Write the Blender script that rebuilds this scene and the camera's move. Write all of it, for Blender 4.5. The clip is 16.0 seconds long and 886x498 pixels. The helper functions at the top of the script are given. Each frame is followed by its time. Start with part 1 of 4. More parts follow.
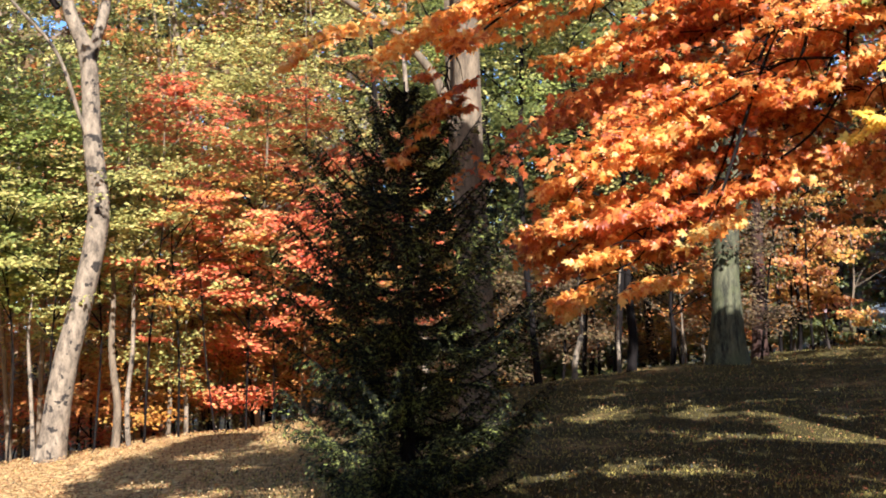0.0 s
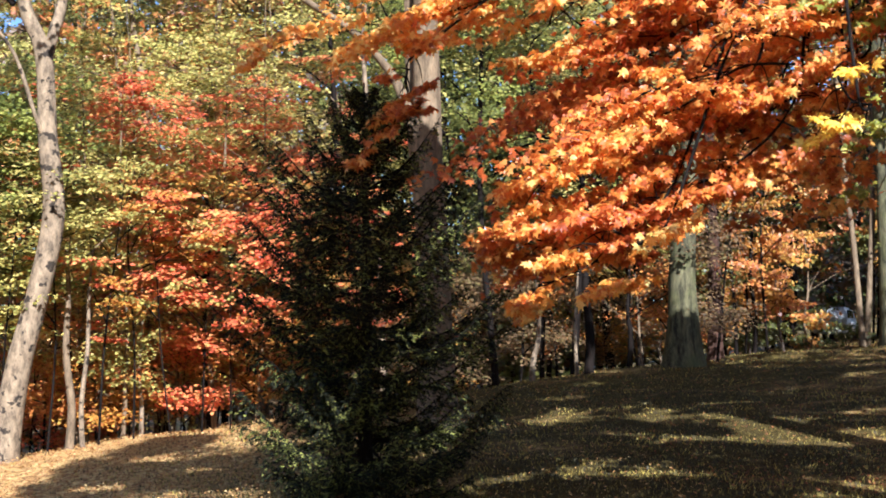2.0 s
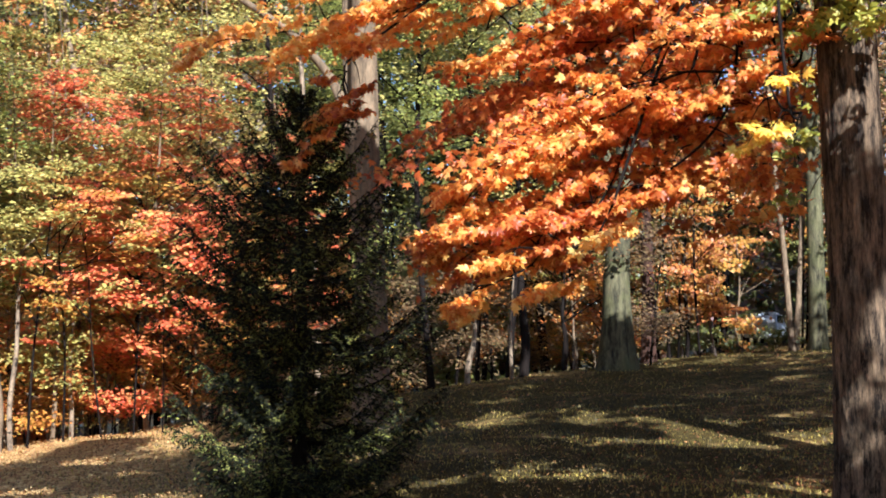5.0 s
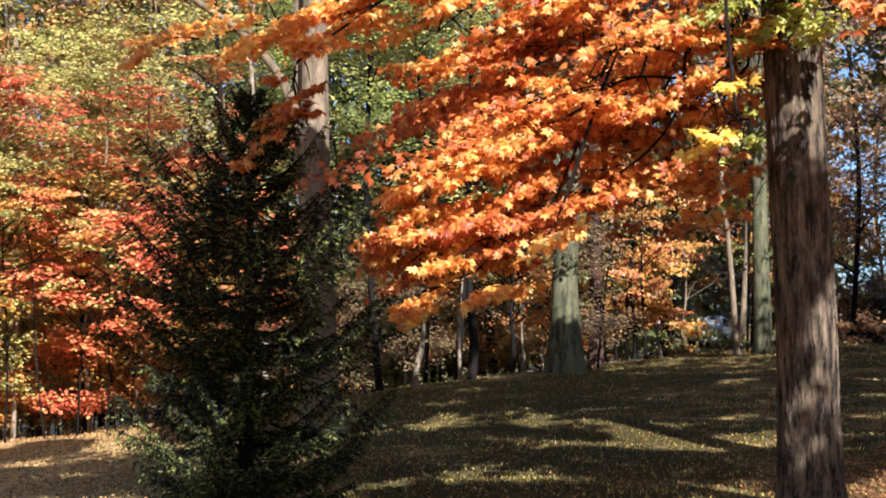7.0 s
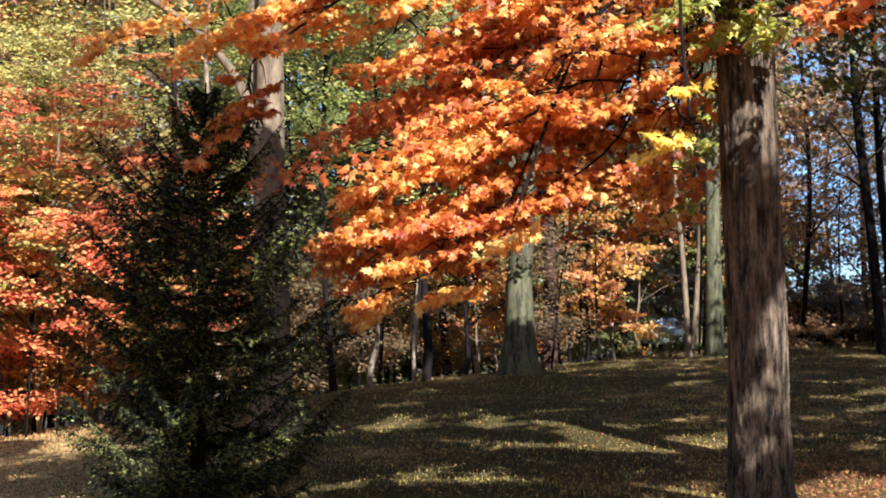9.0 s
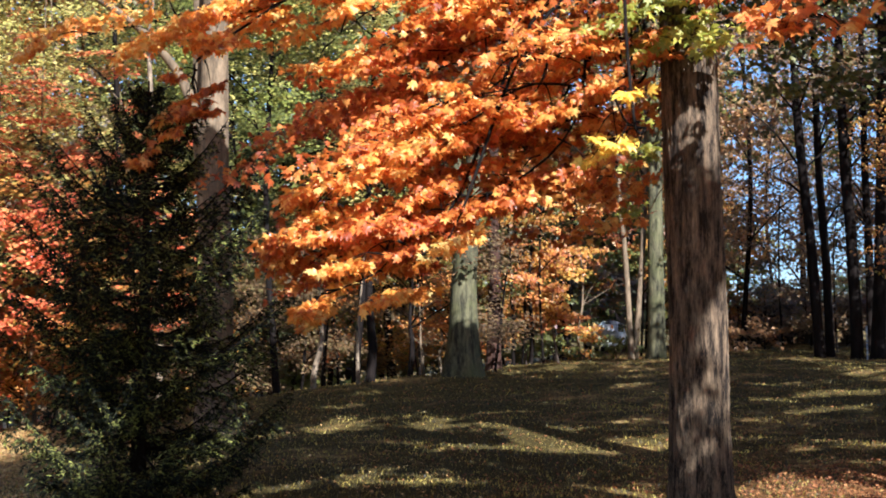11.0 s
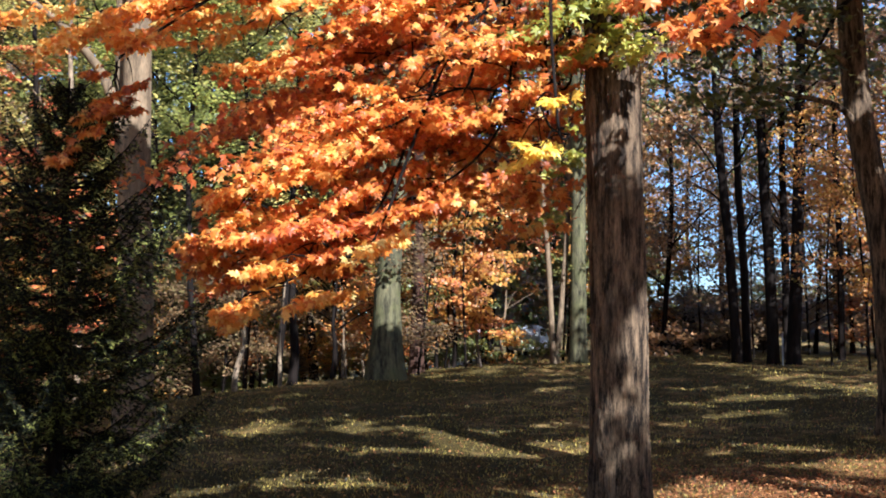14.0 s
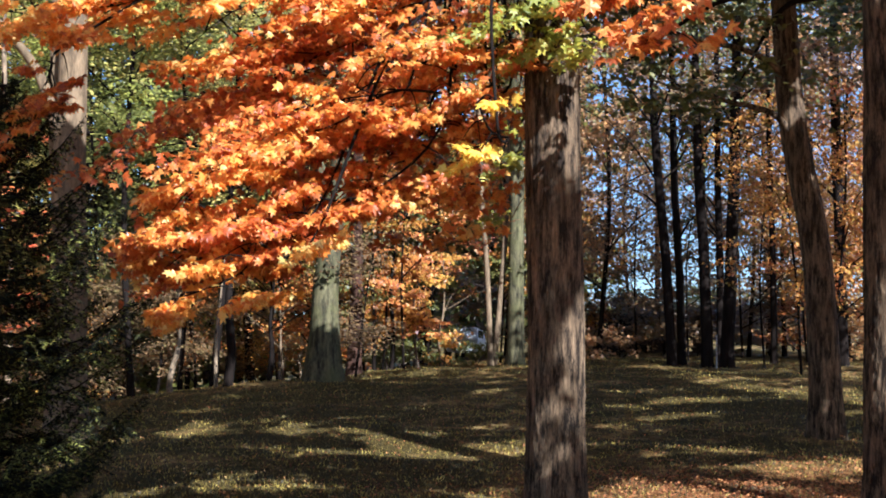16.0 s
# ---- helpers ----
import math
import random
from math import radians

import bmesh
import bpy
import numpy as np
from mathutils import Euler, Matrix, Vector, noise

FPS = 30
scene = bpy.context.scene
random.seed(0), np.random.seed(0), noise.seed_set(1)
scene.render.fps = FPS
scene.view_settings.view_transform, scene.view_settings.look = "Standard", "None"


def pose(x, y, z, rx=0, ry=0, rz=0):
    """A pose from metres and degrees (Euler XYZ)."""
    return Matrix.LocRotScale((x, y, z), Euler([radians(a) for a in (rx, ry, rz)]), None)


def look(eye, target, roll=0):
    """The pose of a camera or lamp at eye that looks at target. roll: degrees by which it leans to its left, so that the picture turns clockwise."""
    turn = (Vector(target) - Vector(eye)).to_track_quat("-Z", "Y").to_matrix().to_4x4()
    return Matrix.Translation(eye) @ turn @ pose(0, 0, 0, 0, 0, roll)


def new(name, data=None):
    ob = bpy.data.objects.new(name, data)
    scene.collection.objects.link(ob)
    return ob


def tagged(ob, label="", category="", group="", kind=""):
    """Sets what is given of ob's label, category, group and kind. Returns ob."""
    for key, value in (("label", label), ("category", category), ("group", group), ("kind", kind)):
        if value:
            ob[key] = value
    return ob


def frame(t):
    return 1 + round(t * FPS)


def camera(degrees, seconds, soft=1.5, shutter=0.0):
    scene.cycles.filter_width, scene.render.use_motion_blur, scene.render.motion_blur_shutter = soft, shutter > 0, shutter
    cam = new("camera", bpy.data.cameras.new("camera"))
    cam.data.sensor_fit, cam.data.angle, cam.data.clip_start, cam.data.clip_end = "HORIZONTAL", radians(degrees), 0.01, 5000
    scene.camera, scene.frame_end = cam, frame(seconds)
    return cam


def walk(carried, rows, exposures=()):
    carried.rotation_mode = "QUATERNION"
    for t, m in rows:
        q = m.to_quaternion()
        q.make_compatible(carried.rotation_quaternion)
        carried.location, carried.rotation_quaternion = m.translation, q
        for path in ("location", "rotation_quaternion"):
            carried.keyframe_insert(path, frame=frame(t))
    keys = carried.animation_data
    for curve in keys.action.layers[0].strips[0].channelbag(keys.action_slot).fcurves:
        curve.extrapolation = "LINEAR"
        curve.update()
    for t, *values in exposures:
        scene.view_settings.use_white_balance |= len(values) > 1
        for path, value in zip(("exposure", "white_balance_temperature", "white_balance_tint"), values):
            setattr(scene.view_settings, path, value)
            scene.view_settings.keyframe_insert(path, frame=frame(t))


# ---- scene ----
cam = camera(40.25, 16.0, 1.9)
EYE = 1.6
# seconds, then the three turns of the tripod head in degrees; the tripod itself stands still
ROWS = [
    (0.0, 94.993, 0.585, -0.025), (0.5, 94.998, 0.577, -0.542), (1.0, 95.032, 0.497, -1.034), (1.5, 95.056, 0.423, -1.621),
    (2.0, 95.061, 0.413, -2.006), (2.5, 95.075, 0.386, -2.416), (3.0, 95.105, 0.318, -2.907), (3.5, 95.119, 0.300, -3.667),
    (4.0, 95.143, 0.281, -4.181), (6.5, 95.248, 0.052, -6.769), (7.0, 95.274, -0.029, -7.483), (7.5, 95.310, -0.034, -8.041),
    (8.0, 95.318, -0.067, -8.700), (8.5, 95.325, -0.117, -9.130), (9.0, 95.340, -0.211, -9.639), (11.5, 95.474, -0.404, -12.773),
    (12.0, 95.509, -0.455, -13.238), (12.5, 95.530, -0.481, -14.059), (13.0, 95.560, -0.597, -14.671), (13.5, 95.604, -0.609, -15.368),
    (14.0, 95.632, -0.683, -15.916), (14.5, 95.643, -0.742, -16.436), (15.0, 95.675, -0.791, -17.280), (15.5, 95.722, -0.858, -18.029),
    (16.0, 95.753, -0.899, -18.858),
]
walk(cam, [(t, pose(0, 0, EYE, rx, ry, rz)) for t, rx, ry, rz in ROWS])

# ---- light ----
SUN_FROM, SUN_UP = 166.0, 36.0          # bearing (clockwise from straight ahead) and height of the sun
world = bpy.data.worlds.new("sky")
scene.world = world
world.use_nodes = True
sky = world.node_tree.nodes.new("ShaderNodeTexSky")
sky.sky_type, sky.sun_disc = "NISHITA", False
sky.air_density, sky.dust_density, sky.ozone_density = 1.0, 0.8, 3.5
sky.sun_elevation, sky.sun_rotation = radians(SUN_UP), radians(SUN_FROM)
back = world.node_tree.nodes["Background"]
world.node_tree.links.new(sky.outputs[0], back.inputs[0])
back.inputs[1].default_value = 0.073
sun = new("sun", bpy.data.lights.new("sun", "SUN"))
sun.data.energy, sun.data.angle, sun.data.color = 4.9, radians(0.53), (1.0, 0.94, 0.87)
sun_way = Vector((math.sin(radians(SUN_FROM)) * math.cos(radians(SUN_UP)), math.cos(radians(SUN_FROM)) * math.cos(radians(SUN_UP)), math.sin(radians(SUN_UP))))
sun.matrix_world = look(sun_way * 60, (0, 0, 0))
scene.view_settings.exposure = 1.56
scene.view_settings.use_white_balance = True
scene.view_settings.white_balance_temperature, scene.view_settings.white_balance_tint = 5350, 11



# ---- materials ----
def nodes_of(name):
    m = bpy.data.materials.new(name)
    m.use_nodes = True
    return m, m.node_tree.nodes, m.node_tree.links, m.node_tree.nodes["Principled BSDF"]


def ramp_of(nodes, stops):
    r = nodes.new("ShaderNodeValToRGB")
    el = r.color_ramp.elements
    while len(el) < len(stops):
        el.new(0.5)
    for e, (p, c) in zip(el, stops):
        e.position, e.color = p, (*c, 1)
    return r


def noise_of(nodes, links, scale, detail=4, rough=0.6, vector=None):
    n = nodes.new("ShaderNodeTexNoise")
    n.inputs["Scale"].default_value, n.inputs["Detail"].default_value, n.inputs["Roughness"].default_value = scale, detail, rough
    if vector:
        links.new(vector, n.inputs["Vector"])
    return n


def mixed(nodes, links, a, b, fac, kind="MIX"):
    m = nodes.new("ShaderNodeMix")
    m.data_type, m.blend_type = "RGBA", kind
    for sock, v in ((m.inputs[0], fac), (m.inputs[6], a), (m.inputs[7], b)):
        if hasattr(v, "links"):
            links.new(v, sock)
        else:
            sock.default_value = v if sock is m.inputs[0] else (*v, 1)
    return m.outputs[2]


def maths(nodes, links, op, a, b=0.5):
    m = nodes.new("ShaderNodeMath")
    m.operation = op
    for sock, v in ((m.inputs[0], a), (m.inputs[1], b)):
        if hasattr(v, "links"):
            links.new(v, sock)
        else:
            sock.default_value = v
    return m.outputs[0]


def leaf_material(name, colours, through_light=0.35, rough=0.45, clump=0.7, single=False, sheen=0.5):
    """Leaves: each takes its own tone, and whole sprays drift in tone with place."""
    m, nodes, links, bsdf = nodes_of(name)
    geo = nodes.new("ShaderNodeNewGeometry")
    n = noise_of(nodes, links, clump, 2, 0.5, geo.outputs["Position"])
    if single:
        own = nodes.new("ShaderNodeObjectInfo").outputs["Random"]
    else:
        own = geo.outputs["Random Per Island"]
    drift = maths(nodes, links, "MULTIPLY_ADD", n.outputs["Fac"], 1.6)
    drift.node.inputs[2].default_value = -0.3
    fac = maths(nodes, links, "MULTIPLY", own, 0.62)
    fac = maths(nodes, links, "ADD", fac, maths(nodes, links, "MULTIPLY", drift, 0.38))
    k = len(colours) - 1
    r = ramp_of(nodes, [(0.12 + 0.76 * i / k, c) for i, c in enumerate(colours)])
    links.new(fac, r.inputs[0])
    spots = noise_of(nodes, links, 45, 3, 0.6, geo.outputs["Position"])
    col = mixed(nodes, links, r.outputs[0], (0.10, 0.05, 0.02), maths(nodes, links, "MULTIPLY", maths(nodes, links, "GREATER_THAN", spots.outputs["Fac"], 0.64), 0.5))
    links.new(col, bsdf.inputs["Base Color"])
    bsdf.inputs["Roughness"].default_value = rough
    bsdf.inputs["Specular IOR Level"].default_value = sheen
    tr = nodes.new("ShaderNodeBsdfTranslucent")
    links.new(col, tr.inputs["Color"])
    ms = nodes.new("ShaderNodeMixShader")
    ms.inputs[0].default_value = through_light
    links.new(bsdf.outputs[0], ms.inputs[1])
    links.new(tr.outputs[0], ms.inputs[2])
    links.new(ms.outputs[0], nodes["Material Output"].inputs["Surface"])
    return m


def bark_material(name, dark, light, stain, up=0.16, scale=9.0, bump=0.5, patch=1.2, edge=(0.48, 0.66, 0.6), cut=(0.40, 0.64), sheen=0.2):
    """Bark: furrows stretched along the stem, lichen stains and worn patches."""
    m, nodes, links, bsdf = nodes_of(name)
    tc = nodes.new("ShaderNodeTexCoord")
    mp = nodes.new("ShaderNodeMapping")
    mp.inputs["Scale"].default_value = (1, 1, up)
    links.new(tc.outputs["Object"], mp.inputs[0])
    fur = noise_of(nodes, links, scale, 6, 0.65, mp.outputs[0])
    fine = noise_of(nodes, links, scale * 6, 4, 0.7, mp.outputs[0])
    big = noise_of(nodes, links, patch, 3, 0.6, tc.outputs["Object"])
    both = maths(nodes, links, "ADD", maths(nodes, links, "MULTIPLY", fur.outputs["Fac"], 0.7), maths(nodes, links, "MULTIPLY", fine.outputs["Fac"], 0.3))
    r = ramp_of(nodes, [(cut[0], dark), (cut[1], light)])
    links.new(both, r.inputs[0])
    s = ramp_of(nodes, [(edge[0], (0, 0, 0)), (edge[1], (1, 1, 1))])
    links.new(big.outputs["Fac"], s.inputs[0])
    col = mixed(nodes, links, r.outputs[0], stain, maths(nodes, links, "MULTIPLY", s.outputs[0], edge[2]))
    links.new(col, bsdf.inputs["Base Color"])
    bsdf.inputs["Roughness"].default_value = 0.9
    bsdf.inputs["Specular IOR Level"].default_value = sheen
    b = nodes.new("ShaderNodeBump")
    b.inputs["Strength"].default_value, b.inputs["Distance"].default_value = bump, 0.02
    links.new(both, b.inputs["Height"])
    links.new(b.outputs[0], bsdf.inputs["Normal"])
    return m


def plain_material(name, colour, rough=0.6, metal=0.0, spread=0.25, scale=6.0):
    m, nodes, links, bsdf = nodes_of(name)
    tc = nodes.new("ShaderNodeTexCoord")
    n = noise_of(nodes, links, scale, 5, 0.6, tc.outputs["Object"])
    lo, hi = [c * (1 - spread) for c in colour], [min(1, c * (1 + spread)) for c in colour]
    r = ramp_of(nodes, [(0.3, lo), (0.7, hi)])
    links.new(n.outputs["Fac"], r.inputs[0])
    links.new(r.outputs[0], bsdf.inputs["Base Color"])
    bsdf.inputs["Roughness"].default_value, bsdf.inputs["Metallic"].default_value = rough, metal
    return m


def ground_material():
    m, nodes, links, bsdf = nodes_of("lawn_soil")
    geo = nodes.new("ShaderNodeNewGeometry")
    pos = geo.outputs["Position"]
    fine = noise_of(nodes, links, 60, 5, 0.7, pos)
    mid = noise_of(nodes, links, 1.3, 4, 0.6, pos)
    big = noise_of(nodes, links, 0.18, 3, 0.55, pos)
    g = ramp_of(nodes, [(0.3, (0.011, 0.008, 0.003)), (0.55, (0.056, 0.041, 0.010)), (0.75, (0.40, 0.292, 0.066))])
    links.new(fine.outputs["Fac"], g.inputs[0])
    cells = nodes.new("ShaderNodeTexVoronoi")
    cells.inputs["Scale"].default_value = 15
    links.new(pos, cells.inputs["Vector"])
    sep_c = nodes.new("ShaderNodeSeparateColor")
    links.new(cells.outputs["Color"], sep_c.inputs[0])
    leafy = maths(nodes, links, "ADD", maths(nodes, links, "MULTIPLY", sep_c.outputs[0], 0.5), maths(nodes, links, "MULTIPLY", fine.outputs["Fac"], 0.5))
    l = ramp_of(nodes, [(0.2, (0.10, 0.05, 0.02)), (0.42, (0.35, 0.18, 0.066)), (0.6, (0.52, 0.31, 0.105)), (0.8, (0.67, 0.48, 0.20))])
    links.new(leafy, l.inputs[0])
    # leaf litter takes over to the west and in drifts
    sep = nodes.new("ShaderNodeSeparateXYZ")
    links.new(pos, sep.inputs[0])
    west = nodes.new("ShaderNodeMapRange")
    west.inputs["From Min"].default_value, west.inputs["From Max"].default_value = 1.0, -3.5
    links.new(sep.outputs["X"], west.inputs["Value"])
    drift = maths(nodes, links, "ADD", maths(nodes, links, "MULTIPLY", mid.outputs["Fac"], 0.6), maths(nodes, links, "MULTIPLY", big.outputs["Fac"], 0.5))
    cover = ramp_of(nodes, [(0.56, (0.02, 0.02, 0.02)), (0.74, (0.7, 0.7, 0.7))])
    links.new(drift, cover.inputs[0])
    fac = maths(nodes, links, "MAXIMUM", cover.outputs[0], maths(nodes, links, "MULTIPLY", west.outputs[0], 0.95))
    # and under the two eastern trees
    east = nodes.new("ShaderNodeMapRange")
    east.inputs["From Min"].default_value, east.inputs["From Max"].default_value = 4.6, 6.6
    links.new(maths(nodes, links, "ADD", sep.outputs["X"], maths(nodes, links, "MULTIPLY", mid.outputs["Fac"], 0.8)), east.inputs["Value"])
    south = nodes.new("ShaderNodeMapRange")
    south.inputs["From Min"].default_value, south.inputs["From Max"].default_value = 13.0, 10.0
    links.new(sep.outputs["Y"], south.inputs["Value"])
    col = mixed(nodes, links, g.outputs[0], l.outputs[0], fac)
    rus = ramp_of(nodes, [(0.2, (0.06, 0.022, 0.01)), (0.5, (0.26, 0.095, 0.034)), (0.8, (0.52, 0.26, 0.10))])
    links.new(leafy, rus.inputs[0])
    col = mixed(nodes, links, col, rus.outputs[0], maths(nodes, links, "MULTIPLY", maths(nodes, links, "MULTIPLY", east.outputs[0], south.outputs[0]), 0.85))
    links.new(col, bsdf.inputs["Base Color"])
    bsdf.inputs["Roughness"].default_value = 0.95
    bsdf.inputs["Specular IOR Level"].default_value = 0.1
    b = nodes.new("ShaderNodeBump")
    b.inputs["Strength"].default_value, b.inputs["Distance"].default_value = 0.8, 0.04
    links.new(leafy, b.inputs["Height"])
    links.new(b.outputs[0], bsdf.inputs["Normal"])
    return m


LEAF = {
    "gold": leaf_material("maple_gold", [(0.52, 0.13, 0.02), (0.80, 0.30, 0.04), (0.90, 0.48, 0.08), (0.97, 0.78, 0.26)], 0.5, 0.42, 1.1),
    "orange": leaf_material("maple_orange", [(0.24, 0.050, 0.014), (0.59, 0.155, 0.026), (0.84, 0.325, 0.05), (0.95, 0.63, 0.16)], 0.5, 0.42, 1.1),
    "red": leaf_material("maple_red", [(0.22, 0.040, 0.012), (0.52, 0.115, 0.023), (0.73, 0.23, 0.042), (0.85, 0.42, 0.09)], 0.5, 0.45, 1.1),
    "lime": leaf_material("maple_lime", [(0.14, 0.17, 0.025), (0.36, 0.36, 0.05), (0.62, 0.52, 0.07)], 0.4),
    "yellow_single": leaf_material("yellow_leaf", [(0.84, 0.46, 0.05), (0.92, 0.66, 0.08), (0.95, 0.80, 0.16)], 0.4, single=True),
    "orange_single": leaf_material("orange_leaf", [(0.62, 0.16, 0.04), (0.85, 0.33, 0.08), (0.92, 0.52, 0.15)], 0.4, single=True),
    "yellowgreen": leaf_material("wood_yellowgreen", [(0.10, 0.10, 0.030), (0.33, 0.30, 0.07), (0.54, 0.45, 0.11), (0.68, 0.50, 0.17)]),
    "green": leaf_material("wood_green", [(0.07, 0.088, 0.02), (0.23, 0.245, 0.045), (0.46, 0.44, 0.09)]),
    "scarlet": leaf_material("wood_scarlet", [(0.40, 0.06, 0.03), (0.74, 0.15, 0.06), (0.82, 0.27, 0.09), (0.66, 0.42, 0.12)]),
    "rust": leaf_material("wood_rust", [(0.18, 0.045, 0.017), (0.46, 0.135, 0.033), (0.66, 0.27, 0.06), (0.74, 0.46, 0.12)]),
    "amber": leaf_material("wood_amber", [(0.20, 0.065, 0.014), (0.46, 0.175, 0.03), (0.63, 0.32, 0.052), (0.25, 0.22, 0.04)]),
    "brown": leaf_material("wood_brown", [(0.045, 0.032, 0.018), (0.12, 0.077, 0.037), (0.23, 0.13, 0.055), (0.18, 0.155, 0.055)]),
    "bronze": leaf_material("wood_bronze", [(0.11, 0.065, 0.03), (0.27, 0.145, 0.06), (0.46, 0.22, 0.075), (0.33, 0.26, 0.085)]),
    "olive": leaf_material("wood_olive", [(0.04, 0.05, 0.014), (0.12, 0.13, 0.028), (0.24, 0.21, 0.045)]),
    # spruce shade is put into the near-black tones, sunlit needles into the bright last one
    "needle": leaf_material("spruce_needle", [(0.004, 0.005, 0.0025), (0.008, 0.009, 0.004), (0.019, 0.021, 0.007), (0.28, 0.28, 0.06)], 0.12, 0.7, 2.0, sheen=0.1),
    "litter": leaf_material("leaf_litter", [(0.16, 0.06, 0.02), (0.42, 0.19, 0.055), (0.55, 0.32, 0.11), (0.68, 0.50, 0.21)], 0.15, 0.8, 0.5),
    "litter_east": leaf_material("leaf_litter_russet", [(0.09, 0.028, 0.011), (0.27, 0.09, 0.028), (0.42, 0.165, 0.05), (0.54, 0.29, 0.10)], 0.15, 0.8, 0.5),
    "grass": leaf_material("grass_blade", [(0.012, 0.009, 0.003), (0.070, 0.053, 0.011), (0.60, 0.455, 0.088)], 0.2, 0.6, 0.35),
}
BARK = {
    "maple": bark_material("bark_furrowed", (0.012, 0.008, 0.005), (0.29, 0.197, 0.112), (0.035, 0.022, 0.013), 0.17, 17, 1.0, cut=(0.43, 0.68)),
    "pale": bark_material("bark_pale", (0.10, 0.073, 0.046), (0.33, 0.24, 0.145), (0.018, 0.014, 0.011), 0.5, 9, 1.0, 5.2, (0.575, 0.605, 0.9)),
    "grey": bark_material("bark_grey", (0.08, 0.056, 0.033), (0.265, 0.185, 0.105), (0.14, 0.10, 0.058), 0.25, 12, 0.6),
    "mossy": bark_material("bark_mossy", (0.018, 0.016, 0.010), (0.15, 0.134, 0.066), (0.10, 0.10, 0.036), 0.2, 8, 0.6),
    # shade of the wood is put into this near-black colour
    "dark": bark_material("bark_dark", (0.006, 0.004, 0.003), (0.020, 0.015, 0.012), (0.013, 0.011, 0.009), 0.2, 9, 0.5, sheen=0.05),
    "russet": bark_material("bark_russet", (0.018, 0.009, 0.006), (0.085, 0.042, 0.026), (0.05, 0.026, 0.016), 0.2, 9, 0.6),
    "brown": bark_material("bark_brown", (0.05, 0.036, 0.026), (0.17, 0.125, 0.09), (0.10, 0.08, 0.055), 0.2, 9, 0.5),
}
SOIL = ground_material()


# ---- mesh helpers ----
def mesh_from(name, verts, faces, material, smooth=True):
    """verts (n, 3); faces (m, 3) or (m, 4)."""
    me = bpy.data.meshes.new(name)
    verts, faces = np.asarray(verts, np.float32), np.asarray(faces, np.int32)
    me.vertices.add(len(verts))
    me.vertices.foreach_set("co", verts.ravel())
    k = faces.shape[1]
    me.loops.add(faces.size)
    me.loops.foreach_set("vertex_index", faces.ravel())
    me.polygons.add(len(faces))
    me.polygons.foreach_set("loop_start", np.arange(0, faces.size, k, dtype=np.int32))
    me.polygons.foreach_set("use_smooth", np.full(len(faces), smooth))
    me.materials.append(material)
    me.update(calc_edges=True)
    return me


def part(name, data, parent, label="", kind=""):
    ob = new(name, data)
    ob.parent = parent
    return tagged(ob, label=label, kind=kind)


def polar(az, el, d):
    """A place by its bearing, its height above the horizon in degrees and its distance on the level, from the tripod's head."""
    a = radians(az)
    return np.array([d * math.sin(a), d * math.cos(a), EYE + d * math.tan(radians(el))])


def ground_z(x, y):
    """The slope of the lawn: it climbs ahead and to the east, and falls away into the wood behind its brow."""
    x, y = np.asarray(x, float), np.asarray(y, float)
    d = np.hypot(x, y)
    az = np.degrees(np.arctan2(x, y))
    k = np.where(d > 1, 44 * np.tanh(d / 44) / np.maximum(d, 1), 1)
    X, Y = x * k, y * k
    X, Y = np.clip(X, -30, 40), np.maximum(Y, -12)
    z = 0.0122 * X + 0.0065 * Y + 0.0649 * X * Y / 20 + 0.0423 * Y * Y / 40 + -0.0599 * X * X / 40 + -0.0211 * Y ** 3 / 2000
    brow = np.interp(az, [-180, -30, -18, -9, 4, 14, 20, 26, 180], [19, 20, 21.5, 24, 28.5, 33, 37, 48, 60])
    steep = np.interp(az, [-180, -60, -20, 10, 18, 26, 180], [0, 0.1, 0.16, 0.12, 0.03, 0.0, 0])
    over = np.maximum(d - brow, 0)
    z = z - steep * np.minimum(over ** 2 / 6, over) * np.exp(-over / 60)
    z = z + 7 * np.clip((d - 85) / 90, 0, 1) ** 2
    z = z + 0.05 * np.sin(x * 0.7 + 1) * np.sin(y * 0.55) + 0.03 * np.sin(x * 1.9 + y * 1.3)
    return z


def on_ground(az, d, sink=0.0):
    p = polar(az, 0, d)
    p[2] = ground_z(p[0], p[1]) - sink
    return p


def spline(points, n):
    p = np.asarray(points, float)
    if len(p) == 2:
        return p[0] + (p[1] - p[0]) * np.linspace(0, 1, n)[:, None]
    q = np.vstack([2 * p[0] - p[1], p, 2 * p[-1] - p[-2]])
    t = np.linspace(0, len(p) - 1 - 1e-6, n)
    i, f = t.astype(int), (t % 1)[:, None]
    a, b, c, e = q[i], q[i + 1], q[i + 2], q[i + 3]
    return 0.5 * (2 * b + (c - a) * f + (2 * a - 5 * b + 4 * c - e) * f ** 2 + (3 * b - a - 3 * c + e) * f ** 3)


